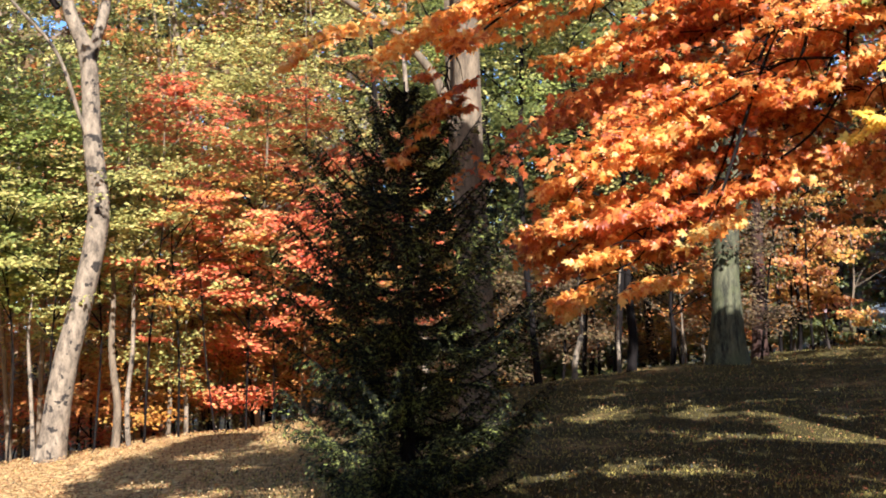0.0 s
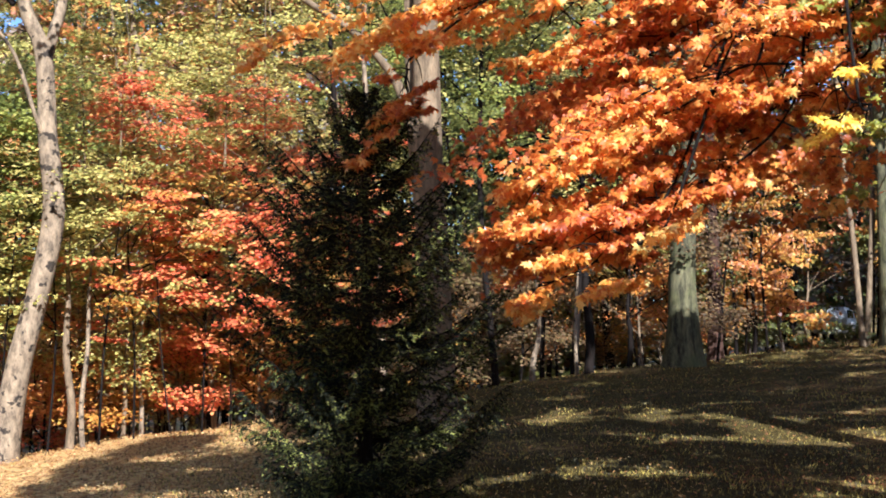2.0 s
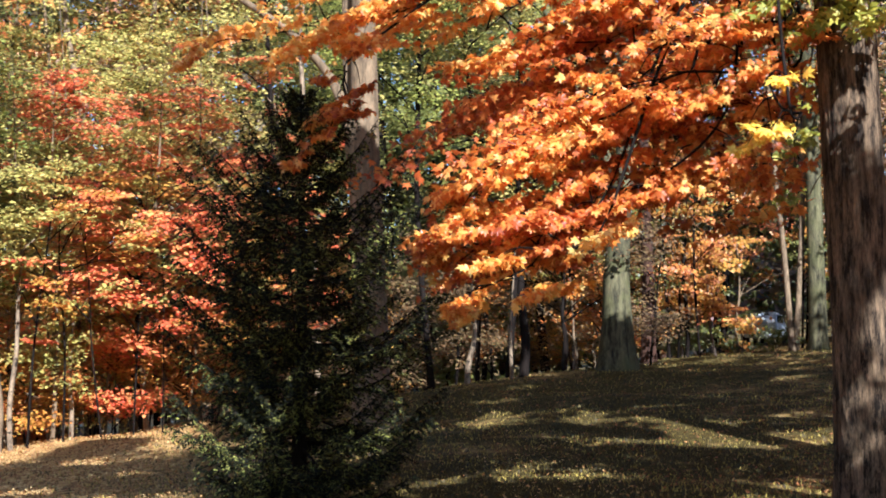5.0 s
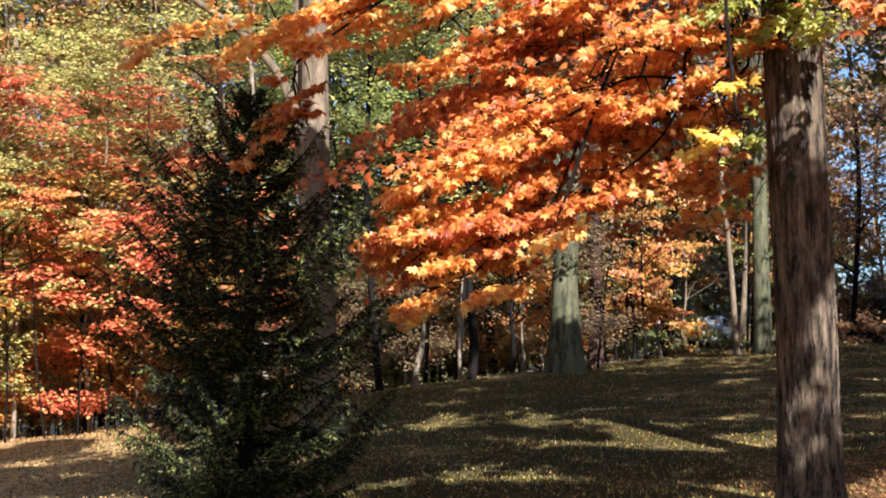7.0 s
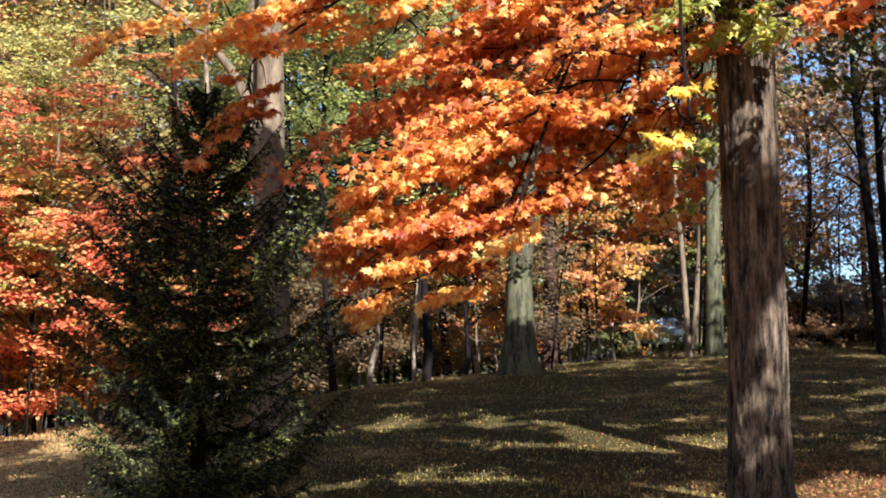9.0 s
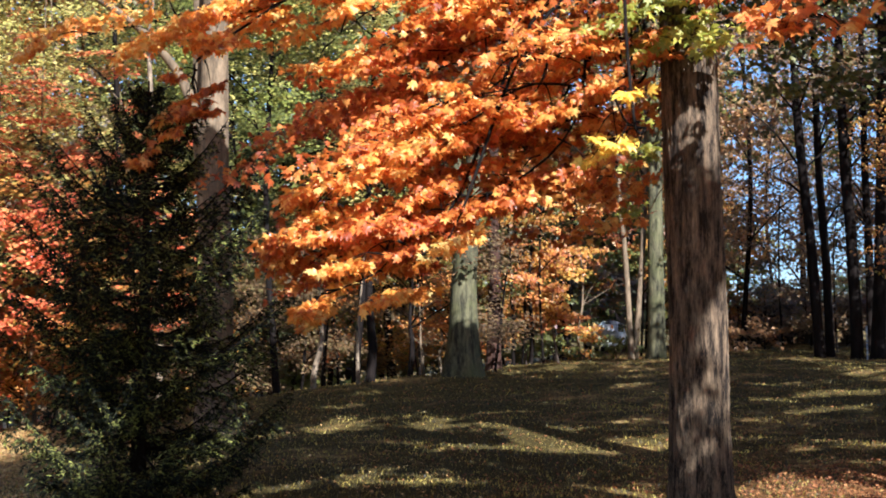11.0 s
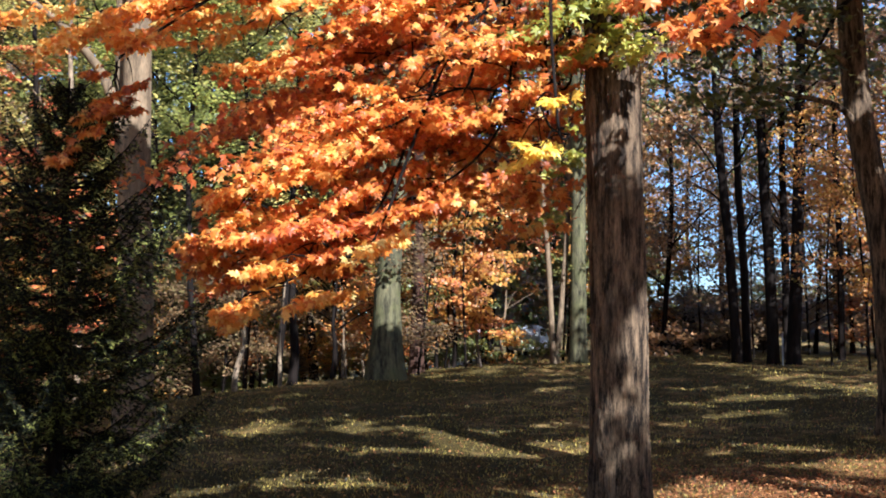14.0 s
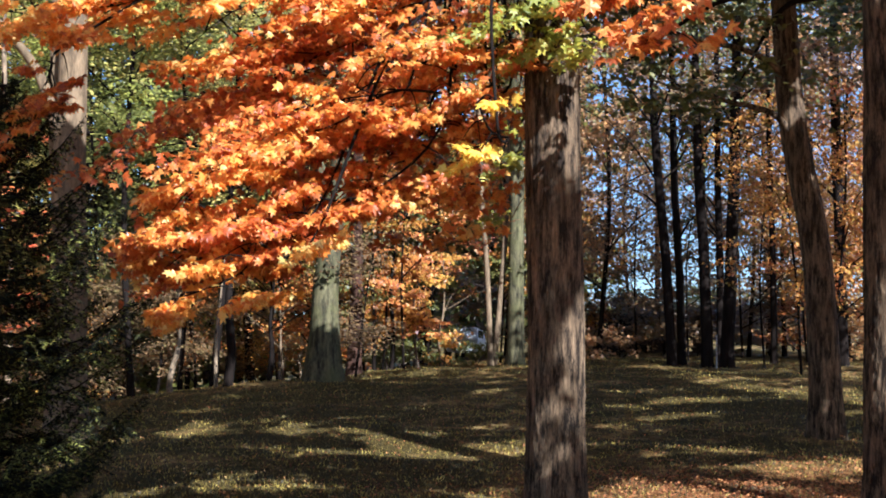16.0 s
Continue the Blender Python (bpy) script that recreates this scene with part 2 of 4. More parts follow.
def tube(points, radii, rings=24, seg=14, rough=0.06, flare=0.0, seed=1, ridges=0):
    """A tapered stem along a curve, out of round, knotted, with a root flare; ridges: furrows in the bark."""
    c = spline(points, rings)
    rad = np.interp(np.linspace(0, 1, rings), np.linspace(0, 1, len(radii)), radii)
    tan = np.gradient(c, axis=0)
    tan /= np.linalg.norm(tan, axis=1)[:, None]
    ref = np.where(np.abs(tan[:, 2:]) > 0.9, [[1.0, 0, 0]], [[0, 0, 1.0]])
    u = np.cross(tan, ref)
    u /= np.linalg.norm(u, axis=1)[:, None]
    v = np.cross(tan, u)
    a = np.linspace(0, 2 * math.pi, seg, endpoint=False)
    r0 = np.random.default_rng(seed)
    s = np.linspace(0, 1, rings)[:, None]
    bump = np.zeros((rings, seg))
    for k in (2, 3, 5):
        bump += r0.normal(0, 1) * rough / k * np.sin(k * a[None] + r0.uniform(0, 6) + s * r0.uniform(-9, 9))
    bump += rough * 0.5 * np.sin(s * r0.uniform(14, 30) + a[None] + r0.uniform(0, 6))
    if ridges:
        long = np.linalg.norm(np.diff(c, axis=0), axis=1).sum() * s
        w = sum(np.sin(long * r0.uniform(2, 9) + a[None] * r0.integers(1, 9) + r0.uniform(0, 6)) for _ in range(7)) / 3
        w2 = sum(np.sin(long * r0.uniform(9, 30) + a[None] * r0.integers(5, 24) + r0.uniform(0, 6)) for _ in range(7)) / 3
        plate = np.abs(np.sin(ridges / 2 * a[None] + 1.5 * w + 0.5 * w2)) ** 0.6
        split = np.clip(1.6 * np.abs(np.sin(long * 11 + 2.5 * w + 3 * np.floor(a[None] * ridges / 6.283) * 1.7)), 0, 1)
        bump += 0.04 * plate * (0.55 + 0.45 * split) + 0.012 * w2 + r0.normal(0, 0.007, (rings, seg))
    scale = rad[:, None] * (1 + bump)
    if flare:
        h = np.linalg.norm(c - c[0], axis=1)[:, None]
        toes = 0.6 + 0.4 * np.sin(5 * a[None] + r0.uniform(0, 6)) + 0.2 * np.sin(3 * a[None] + r0.uniform(0, 6))
        scale = scale * (1 + flare * toes * np.exp(-h / (rad[0] * 1.6)))
    P = c[:, None] + scale[..., None] * (np.cos(a)[None, :, None] * u[:, None] + np.sin(a)[None, :, None] * v[:, None])
    verts = np.vstack([P.reshape(-1, 3), c[-1:]])
    i, j = np.meshgrid(np.arange(rings - 1), np.arange(seg), indexing="ij")
    j2 = (j + 1) % seg
    quads = np.stack([i * seg + j, i * seg + j2, (i + 1) * seg + j2, (i + 1) * seg + j], -1).reshape(-1, 4)
    top = (rings - 1) * seg
    jj = np.arange(seg)
    cap = np.stack([top + jj, top + (jj + 1) % seg, np.full(seg, len(verts) - 1), np.full(seg, len(verts) - 1)], -1)
    return verts, quads, cap


def stem_mesh(name, material, *tubes):
    V, Q, n = [], [], 0
    for verts, quads, cap in tubes:
        V.append(verts)
        Q += [np.vstack([quads[:, :3], quads[:, [0, 2, 3]], cap[:, :3]]) + n]
        n += len(verts)
    return mesh_from(name, np.vstack(V), np.vstack(Q), material)


# leaf outlines in their own plane: x across, y along the midrib
MAPLE_V = np.array([(0, 0, 0), (0.16, -0.02, .02), (0.52, 0.10, -.05), (0.30, 0.30, .03), (0.46, 0.62, -.06), (0.15, 0.55, .03), (0, 1.0, -.1),
                    (-0.15, 0.55, .03), (-0.46, 0.62, -.06), (-0.30, 0.30, .03), (-0.52, 0.10, -.05), (-0.16, -0.02, .02), (0, 0.34, .05)])
MAPLE_F = np.array([(12, i, i + 1) for i in range(0, 11)] + [(12, 11, 0)])
OVAL_V = np.array([(0, 0, 0), (0.30, 0.45, 0.06), (0, 1.0, -0.06), (-0.30, 0.45, 0.06)])
OVAL_F = np.array([(0, 1, 2), (0, 2, 3)])
CLUMP_V = np.array([(0, 0, 0), (0.42, 0.2, 0.08), (0.25, 0.75, -0.05), (-0.05, 1.0, 0.05), (-0.4, 0.6, 0.1)])
CLUMP_F = np.array([(0, 1, 2), (0, 2, 3), (0, 3, 4)])
TRI_V = np.array([(-0.36, 0.2, 0.05), (0.36, 0.3, -0.05), (0.04, 1.0, 0)])
SLIVER_V = np.array([(-0.09, 0, 0), (0.09, 0, 0), (0, 1, 0)])
SLIVER_F = np.array([(0, 1, 2)])


def leaf_mesh(name, at, size, normal, along, material, shape=(OVAL_V, OVAL_F)):
    """One mesh of many leaves: places, sizes, normals and the ways in which they point."""
    tv, tf = shape
    n = normal / np.linalg.norm(normal, axis=1)[:, None]
    t = along - n * np.sum(along * n, axis=1)[:, None]
    t /= np.linalg.norm(t, axis=1)[:, None] + 1e-9
    b = np.cross(t, n)
    V = at[:, None] + size[:, None, None] * (tv[None, :, :1] * b[:, None] + tv[None, :, 1:2] * t[:, None] + tv[None, :, 2:] * n[:, None])
    F = tf[None] + (np.arange(len(at)) * len(tv))[:, None, None]
    return mesh_from(name, V.reshape(-1, 3), F.reshape(-1, 3), material, smooth=False)


def unit(n, r):
    v = r.normal(0, 1, (n, 3))
    return v / np.linalg.norm(v, axis=1)[:, None]


# ---- ground ----
def build_ground():
    s = np.linspace(-1, 1, 221)
    c = 60 * s + 2600 * np.sign(s) * np.abs(s) ** 9
    x, y = np.meshgrid(c + 5, c + 18, indexing="ij")
    v = np.stack([x, y, ground_z(x, y)], -1).reshape(-1, 3)
    n = len(s)
    i, j = np.meshgrid(np.arange(n - 1), np.arange(n - 1), indexing="ij")
    f = np.stack([i * n + j, (i + 1) * n + j, (i + 1) * n + j + 1, i * n + j + 1], -1).reshape(-1, 4)
    g = new("ground", mesh_from("ground", v, f, SOIL))
    tagged(g, "sloping park lawn of thin grass strewn with fallen leaves", "ground", kind="structure")


build_ground()


def scatter(n, az, dist, r, power=1.0):
    a = np.radians(r.uniform(*az, n))
    u = r.uniform(0, 1, n)
    lo, hi = dist
    d = lo * (hi / lo) ** u if power == 1.0 else lo + (hi - lo) * u ** power
    x, y = d * np.sin(a), d * np.cos(a)
    return np.stack([x, y, ground_z(x, y)], -1), d


def build_lawn():
    r = np.random.default_rng(3)
    at, d = scatter(120000, (-23, 42), (9, 42), r)
    keep = r.uniform(0, 1, len(at)) < np.clip((at[:, 0] + 5.5) / 4, 0.12, 1)
    at, d = at[keep], d[keep]
    n = len(at)
    up = unit(n, r) * 0.55 + [0, 0, 1]
    grass = new("grass", leaf_mesh("grass", at, r.uniform(0.016, 0.036, n) * (1 + d / 40), unit(n, r) * [1, 1, 0.3], up, LEAF["grass"], (SLIVER_V * [2.2, 1, 1], SLIVER_F)))
    tagged(grass, "short thin yellowish green park grass", "grass", kind="stuff")
    at, d = scatter(125000, (-24, 42), (9, 40), r)
    drift = np.sin(at[:, 0] * 1.1 + 2 * np.sin(at[:, 1] * 0.7)) * np.sin(at[:, 1] * 1.3 + at[:, 0] * 0.4)
    dens = 0.07 + 0.12 * (drift > 0.25) + 0.78 * np.clip((-at[:, 0] - 0.5) / 4, 0, 1) + 1.4 * np.clip((at[:, 0] - 4.2) / 2, 0, 1) * np.clip((13.5 - at[:, 1]) / 3, 0, 1)
    at = at[r.uniform(0, 1, len(at)) < dens]
    n = len(at)
    at[:, 2] += r.uniform(0.015, 0.05, n)
    for side, tone, label in ((at[:, 0] < 3, "litter", "dry tan leaves fallen on the lawn and under the wood's edge"), (at[:, 0] >= 3, "litter_east", "russet and orange leaves fallen on the lawn")):
        p = at[side]
        k = len(p)
        heap = new("fallen_leaves", leaf_mesh("fallen_leaves", p, r.uniform(0.014, 0.038, k) * (0.75 + np.hypot(p[:, 0], p[:, 1]) / 45), unit(k, r) * 0.6 + [0, 0, 1], unit(k, r), LEAF[tone], (CLUMP_V, CLUMP_F)))
        tagged(heap, label, "leaf litter", kind="stuff")


build_lawn()


# ---- trees ----
def tree_root(name, label, category, at, group=""):
    ob = tagged(new(name), label, category, group)
    ob.location = at
    return ob


def crown_leaves(centres, spread, count, size, r, flat=0.3, face=(0, -0.5, 0.9), wild=0.8, slope=(0, 0)):
    """Leaves in flat, slightly drooping sprays round given centres."""
    k = len(centres)
    idx = r.integers(0, k, count)
    off = r.normal(0, 1, (count, 3))
    off *= (r.uniform(0, 1, count) ** 0.5 / (np.linalg.norm(off, axis=1) + 1e-9))[:, None]
    tilt = r.normal(0, 0.22, (k, 2)) + slope
    off[:, 2] = off[:, 2] * flat + off[:, 0] * tilt[idx, 0] + off[:, 1] * tilt[idx, 1]
    sp = spread * r.uniform(0.6, 1.35, k)
    at = centres[idx] + off * sp[idx, None]
    normal = np.asarray(face) + unit(count, r) * wild
    along = off * [1, 1, 0.3] + unit(count, r) * 0.6 + [0, 0, -0.35]
    return at, size * r.uniform(0.65, 1.35, count), normal, along


def wood_tree(az, d, height, dia, tone, bark="grey", low=0.35, wide=2.2, leaves=4000, leaf=0.13, clusters=40, spread=0.7, flat=0.3, lean=(0, 0), name="tree", label="", group="", category="tree", seed=0, limbs=6, stop=1.0, face=(0, -0.3, 0.95), wild=0.45):
    """A woodland tree: stem, limbs that rise out of it, and a crown of leafy sprays with gaps."""
    r = np.random.default_rng(seed + 1000)
    base = on_ground(az, d, 0.15)
    ob = tree_root(name, label, category, base, group)
    wob = r.normal(0, 0.012 * height, (3, 2))
    pts = np.array([(0, 0, 0), (*(wob[0] + np.array(lean) * 0.3), height * 0.33), (*(wob[1] + np.array(lean) * 0.66), height * 0.66), (*(wob[2] + np.array(lean)), height * 0.96 * stop)])
    part("trunk", stem_mesh("trunk", BARK[bark], tube(pts, [dia / 2, dia * 0.42, dia * 0.3, dia * 0.08], 18, 10, 0.07, 0.5, seed)), ob)
    line = spline(pts, 50)
    heads = []
    for i in range(limbs):
        f = low + (0.92 - low) * (i + r.uniform(0.1, 0.9)) / limbs
        p = line[int(f * 49)]
        a = r.uniform(0, 2 * math.pi)
        run = wide * (1.0 - 0.6 * max(0, (f - low) / (1 - low)) ** 1.5) * r.uniform(0.7, 1.15)
        q = p + [math.cos(a) * run, math.sin(a) * run, run * r.uniform(0.25, 0.75)]
        m = (p + q) / 2 + [0, 0, run * 0.12]
        lr = dia * 0.16 * (1.1 - f)
        part("limb", stem_mesh("limb", BARK[bark], tube([p, m, q], [lr + 0.012, lr * 0.6 + 0.008, 0.006], 6, 5, 0.08, 0, seed + i)), ob)
        heads.append(spline([p, m, q], 12)[4:])
    heads = np.vstack(heads)
    centres = heads[r.integers(0, len(heads), clusters)] + r.normal(0, 1, (clusters, 3)) * [wide * 0.28, wide * 0.28, height * 0.045]
    shape = (OVAL_V * [1.25, 1, 1], OVAL_F) if d < 36.5 else (TRI_V * [1.25, 1, 1], SLIVER_F)
    part("crown", leaf_mesh("crown", *crown_leaves(centres, spread, leaves, leaf, r, flat, face, wild), LEAF[tone], shape), ob, kind="stuff")
    return ob


def drawn_stem(name, label, places, dias, bark, group="", category="tree", seed=1, rings=40, seg=18, flare=0.5, ridges=0, forks=(), rough=0.05, twigs=0, crown=None):
    """A tree whose stem follows given places; forks: further stems, each (places, dias)."""
    base = np.array(places[0])
    base[2] = ground_z(base[0], base[1]) - 0.12
    ob = tree_root(name, label, category, base, group)
    pts = np.vstack([[0, 0, 0], np.array(places[1:]) - base])
    part("trunk", stem_mesh("trunk", BARK[bark], tube(pts, np.array(dias) / 2, rings, seg, rough, flare, seed, ridges)), ob)
    for i, (fp, fd) in enumerate(forks):
        part("limb", stem_mesh("limb", BARK[bark], tube(np.array(fp) - base, np.array(fd) / 2, 20, 10, 0.08, 0, seed + 7 + i)), ob)
    if twigs:
        r = np.random.default_rng(seed + 500)
        line = spline(pts, 60)
        for i in range(twigs):
            p = line[int(r.uniform(0.45, 0.97) * 59)]
            a, run = r.uniform(0, 6.28), r.uniform(0.8, 2.6)
            q = p + [math.cos(a) * run, math.sin(a) * run, run * r.uniform(0.3, 0.9)]
            part("limb", stem_mesh("limb", BARK[bark], tube([p, (p + q) / 2 + [0, 0, 0.12 * run], q], [dias[0] * 0.14, dias[0] * 0.08, 0.006], 8, 6, 0.1, 0, seed + i)), ob)
    if crown:
        tone, count, size, low, high, wide = crown
        r = np.random.default_rng(seed + 700)
        k = max(12, count // 60)
        cs = np.stack([r.normal(0, wide, k), r.normal(0, wide, k), r.uniform(low, high, k)], -1) + [pts[-2][0], pts[-2][1], 0]
        part("crown", leaf_mesh("crown", *crown_leaves(cs, 0.9, count, size, r, 0.3), LEAF[tone], (CLUMP_V, CLUMP_F)), ob, kind="stuff")
    return ob, base


# pale leaning tree on the western edge
birch, birch_at = drawn_stem(
    "leaning_tree", "tall pale-barked tree leaning and forking at the lawn's edge", [polar(*p) for p in (
        (-17.83, -4.5, 21), (-17.29, -0.4, 21), (-16.49, 2.9, 21), (-15.92, 6.5, 21), (-16.21, 9.9, 21), (-16.52, 13.6, 21), (-17.44, 16.1, 21), (-18.4, 22, 21))],
    (0.46, 0.42, 0.37, 0.36, 0.31, 0.29, 0.22, 0.14), "pale", seed=4, flare=0.35, rings=70, rough=0.07,
    forks=[([polar(*p) for p in ((-16.5, 12.9, 21), (-16.1, 14.5, 21), (-15.68, 16.2, 21.2), (-15.2, 20, 21.4))], (0.2, 0.19, 0.17, 0.1)),
           ([polar(*p) for p in ((-16.3, 9.6, 21), (-16.9, 11.2, 20.8), (-17.9, 13.8, 20.6), (-19.9, 15.9, 20.4), (-21.5, 18, 20.4))], (0.085, 0.075, 0.065, 0.055, 0.035))])

# forked tree behind the spruce
mid, mid_at = drawn_stem(
    "forked_tree", "grey-barked forked tree behind the dark spruce", [polar(*p) for p in (
        (1.75, -3, 19), (1.68, 0.7, 19), (1.52, 5, 19), (1.36, 8.7, 19), (1.3, 14, 19), (1.3, 20, 19), (1.4, 30, 19))],
    (0.60, 0.54, 0.51, 0.49, 0.42, 0.36, 0.2), "grey", seed=9, rings=60,
    forks=[([polar(*p) for p in ((1.1, 9.5, 19), (0.55, 11.2, 19), (-0.38, 13.3, 19), (-2.2, 15.2, 18.8), (-4.3, 16.5, 18.6), (-7, 18, 18.4))], (0.22, 0.19, 0.15, 0.12, 0.10, 0.07)),
           ([polar(*p) for p in ((1.0, 8, 19.2), (0.7, 11, 19.3), (0.6, 14, 19.3), (0.4, 20, 19.4))], (0.3, 0.26, 0.24, 0.15))])

# oak on the brow
oak, oak_at = drawn_stem(
    "oak_tree", "broad mossy oak trunk with flared base on the brow", [polar(*p) for p in (
        (13.17, -0.5, 32), (13.23, 3.2, 32), (13.38, 5.8, 32), (13.8, 10, 32), (14.07, 13.8, 32), (14.4, 22, 32))],
    (0.86, 0.70, 0.60, 0.52, 0.44, 0.3), "mossy", seed=12, rings=70, flare=0.6,
    forks=[([polar(*p) for p in ((13.5, 8, 32), (12.05, 11, 31.7), (11.32, 12.9, 31.5), (10, 16.5, 31))], (0.32, 0.3, 0.28, 0.2))])
drawn_stem("tree", "reddish brown trunk just behind the oak", [polar(*p) for p in ((14.64, 0, 36), (14.7, 4, 36), (14.6, 9, 36), (14.8, 16, 36))], (0.42, 0.38, 0.32, 0.2), "russet", seed=13, twigs=5)

# the maple: near furrowed trunk whose boughs hang over the lawn
maple, maple_at = drawn_stem(
    "maple_tree", "furrowed maple trunk bearing drooping boughs of orange leaves", [polar(*p) for p in (
        (24.22, -7.2, 10.7), (24.2, -3, 10.7), (24.1, 4.2, 10.7), (23.86, 14.6, 10.7), (23.7, 24, 10.7), (23.9, 36, 10.7))],
    (0.5, 0.49, 0.475, 0.475, 0.45, 0.3), "maple", seed=21, rings=260, seg=132, flare=0.25, ridges=46, rough=0.03)


def lobed_leaf(tone):
    return mesh_from("leaf", MAPLE_V * 0.115, MAPLE_F, LEAF[tone], False)


def leaf_pieces(at, size, normal, along, tone, parent):
    """Leaves near enough to be told apart: one object each, on one mesh."""
    me = lobed_leaf(tone)
    for p, k, n, t in zip(at, size, normal, along):
        n = Vector(n).normalized()
        t = Vector(t)
        t = (t - n * t.dot(n)).normalized()
        m = Matrix((t.cross(n), t, n)).transposed().to_4x4()
        m.translation = p
        ob = part("leaf", me, parent)
        ob.matrix_basis = m @ Matrix.Scale(k / 0.115, 4)


def maple_arm(start, end, sag, sprays, spread, count, tone, seed, leaf=0.084, flat=0.16):
    """A bough from start to end with side twigs; each ends in a flat drooping spray of lobed leaves."""
    r = np.random.default_rng(seed)
    a, b = polar(*start) - maple_at, polar(*end) - maple_at
    m = (a + b) / 2 + [0, 0, sag]
    k1, k2 = a + (m - a) * 0.6 + r.normal(0, 0.12, 3), m + (b - m) * 0.5 + r.normal(0, 0.12, 3)
    line = spline([a, k1, m, k2, b], 40)
    root = polar(23.8, max(20, start[1] + 3), 10.7) - maple_at
    part("limb", stem_mesh("limb", BARK["dark"], tube([root, root + (a - root) * 0.5 + [-0.25, 0.1, 0.5], a, k1, m, k2, b], [0.022, 0.016, 0.013, 0.012, 0.010, 0.007, 0.003], 34, 8, 0.1, 0, seed)), maple)
    cs = []
    for i in range(sprays):
        f = (i + r.uniform(0.1, 1.0)) / sprays
        p = line[int(min(f, 1) * 39)]
        q = p + r.normal(0, 1, 3) * [0.5, 0.55, 0.2] * (spread + 0.2) + [-0.1, -0.05, -0.12]
        part("twig", stem_mesh("twig", BARK["dark"], tube([p, (p + q) / 2 + [0, 0, 0.06], q], [0.010, 0.006, 0.002], 6, 5, 0.1, 0, i)), maple)
        cs.append(q)
    at, size, normal, along = crown_leaves(np.array(cs), spread, count, leaf, r, flat, (-0.25, -0.5, 0.75), 0.82, (0.42, 0.15))
    along = along + [-0.2, -0.1, -0.35]
    if count < 170:
        leaf_pieces(at, size, normal, along, tone + "_single", maple)
    else:
        part("foliage", leaf_mesh("foliage", at, size, normal, along, LEAF[tone], (MAPLE_V, MAPLE_F)), maple, kind="stuff")


ARMS = [
    # start, end, sag, sprays, spread, leaves, tone
    ((16, 18.5, 11.8), (-5.0, 14.6, 12.0), 0.2, 26, 0.36, 3200, "gold"),
    ((14, 18.2, 11.6), (-1.0, 15.8, 11.8), 0.2, 16, 0.40, 1900, "gold"),
    ((1.5, 14.8, 11.5), (-0.7, 9.3, 11.4), 0.05, 14, 0.14, 560, "orange"),
    ((18, 18.5, 11.4), (6.3, 14.6, 11.6), 0.2, 16, 0.38, 2000, "gold"),
    ((20, 17.5, 11.2), (9, 14.8, 11.4), 0.2, 14, 0.42, 800, "orange"),
    ((21, 17.5, 11.0), (12.5, 14.6, 11.3), 0.2, 11, 0.42, 900, "orange"),
    ((18, 15.0, 11.9), (5.6, 11.0, 12.2), 0.2, 20, 0.55, 2000, "red"),
    ((19, 14.0, 11.9), (6.6, 12.4, 12.2), 0.2, 12, 0.5, 950, "red"),
    ((18, 12.5, 11.8), (5.2, 9.6, 12.1), 0.0, 15, 0.5, 1500, "red"),
    ((16.5, 12.6, 10.5), (4.3, 8.0, 10.9), 0.0, 22, 0.30, 1900, "gold"),
    ((21.5, 15.5, 10.5), (14.0, 12.4, 10.6), 0.1, 10, 0.36, 420, "orange"),
    ((21, 13.5, 10.6), (6.0, 7.2, 10.8), 0.2, 18, 0.36, 1700, "orange"),
    ((20.5, 15.5, 10.9), (12, 11.0, 11.2), 0.2, 12, 0.40, 700, "orange"),
    ((18.5, 11.4, 10.6), (5.9, 4.6, 10.9), 0.0, 22, 0.36, 2300, "orange"),
    ((13.0, 8.0, 10.8), (6.8, 4.1, 11.0), 0.0, 15, 0.36, 1400, "red"),
    ((12.5, 5.9, 10.3), (6.2, 3.0, 10.5), 0.0, 13, 0.26, 950, "gold"),
    ((19, 12.5, 11.4), (13, 7.4, 11.6), 0.2, 10, 0.40, 700, "orange"),
    ((20.8, 11.5, 11.6), (20.2, 6.2, 11.8), 0.1, 10, 0.30, 520, "orange"),
    ((22, 14.0, 11.0), (14.5, 8.0, 11.4), 0.1, 16, 0.36, 800, "orange"),
    ((21.5, 10.8, 12.0), (17.0, 6.8, 12.2), 0.1, 10, 0.30, 380, "orange"),
    ((22.9, 17.5, 12.0), (21.7, 8.0, 12.2), 0.1, 14, 0.25, 330, "lime"),
]
for i, (s, e, sag, sprays, spread, count, tone) in enumerate(ARMS):
    maple_arm(s, e, sag, sprays, spread, count, tone, 50 + i)
NEAR_ARMS = [
    ((21.3, 11.6, 9.6), (20.6, 10.0, 9.7), 0.1, 6, 0.13, 70, "yellow"),
    ((23, 19, 10.4), (21.6, 15.2, 10.2), 0.1, 9, 0.32, 300, "lime"),
    ((24, 19, 10.2), (26.4, 15.4, 10.1), 0.1, 8, 0.28, 240, "lime"),
    ((27, 19, 9.4), (29.0, 14.6, 9.2), 0.1, 9, 0.24, 280, "orange"),
    ((27, 20, 9.5), (27.4, 16.4, 9.3), 0.1, 7, 0.24, 160, "orange"),
]
for i, (s, e, sag, sprays, spread, count, tone) in enumerate(NEAR_ARMS):
    maple_arm(s, e, sag, sprays, spread, count, tone, 80 + i, leaf=0.108)


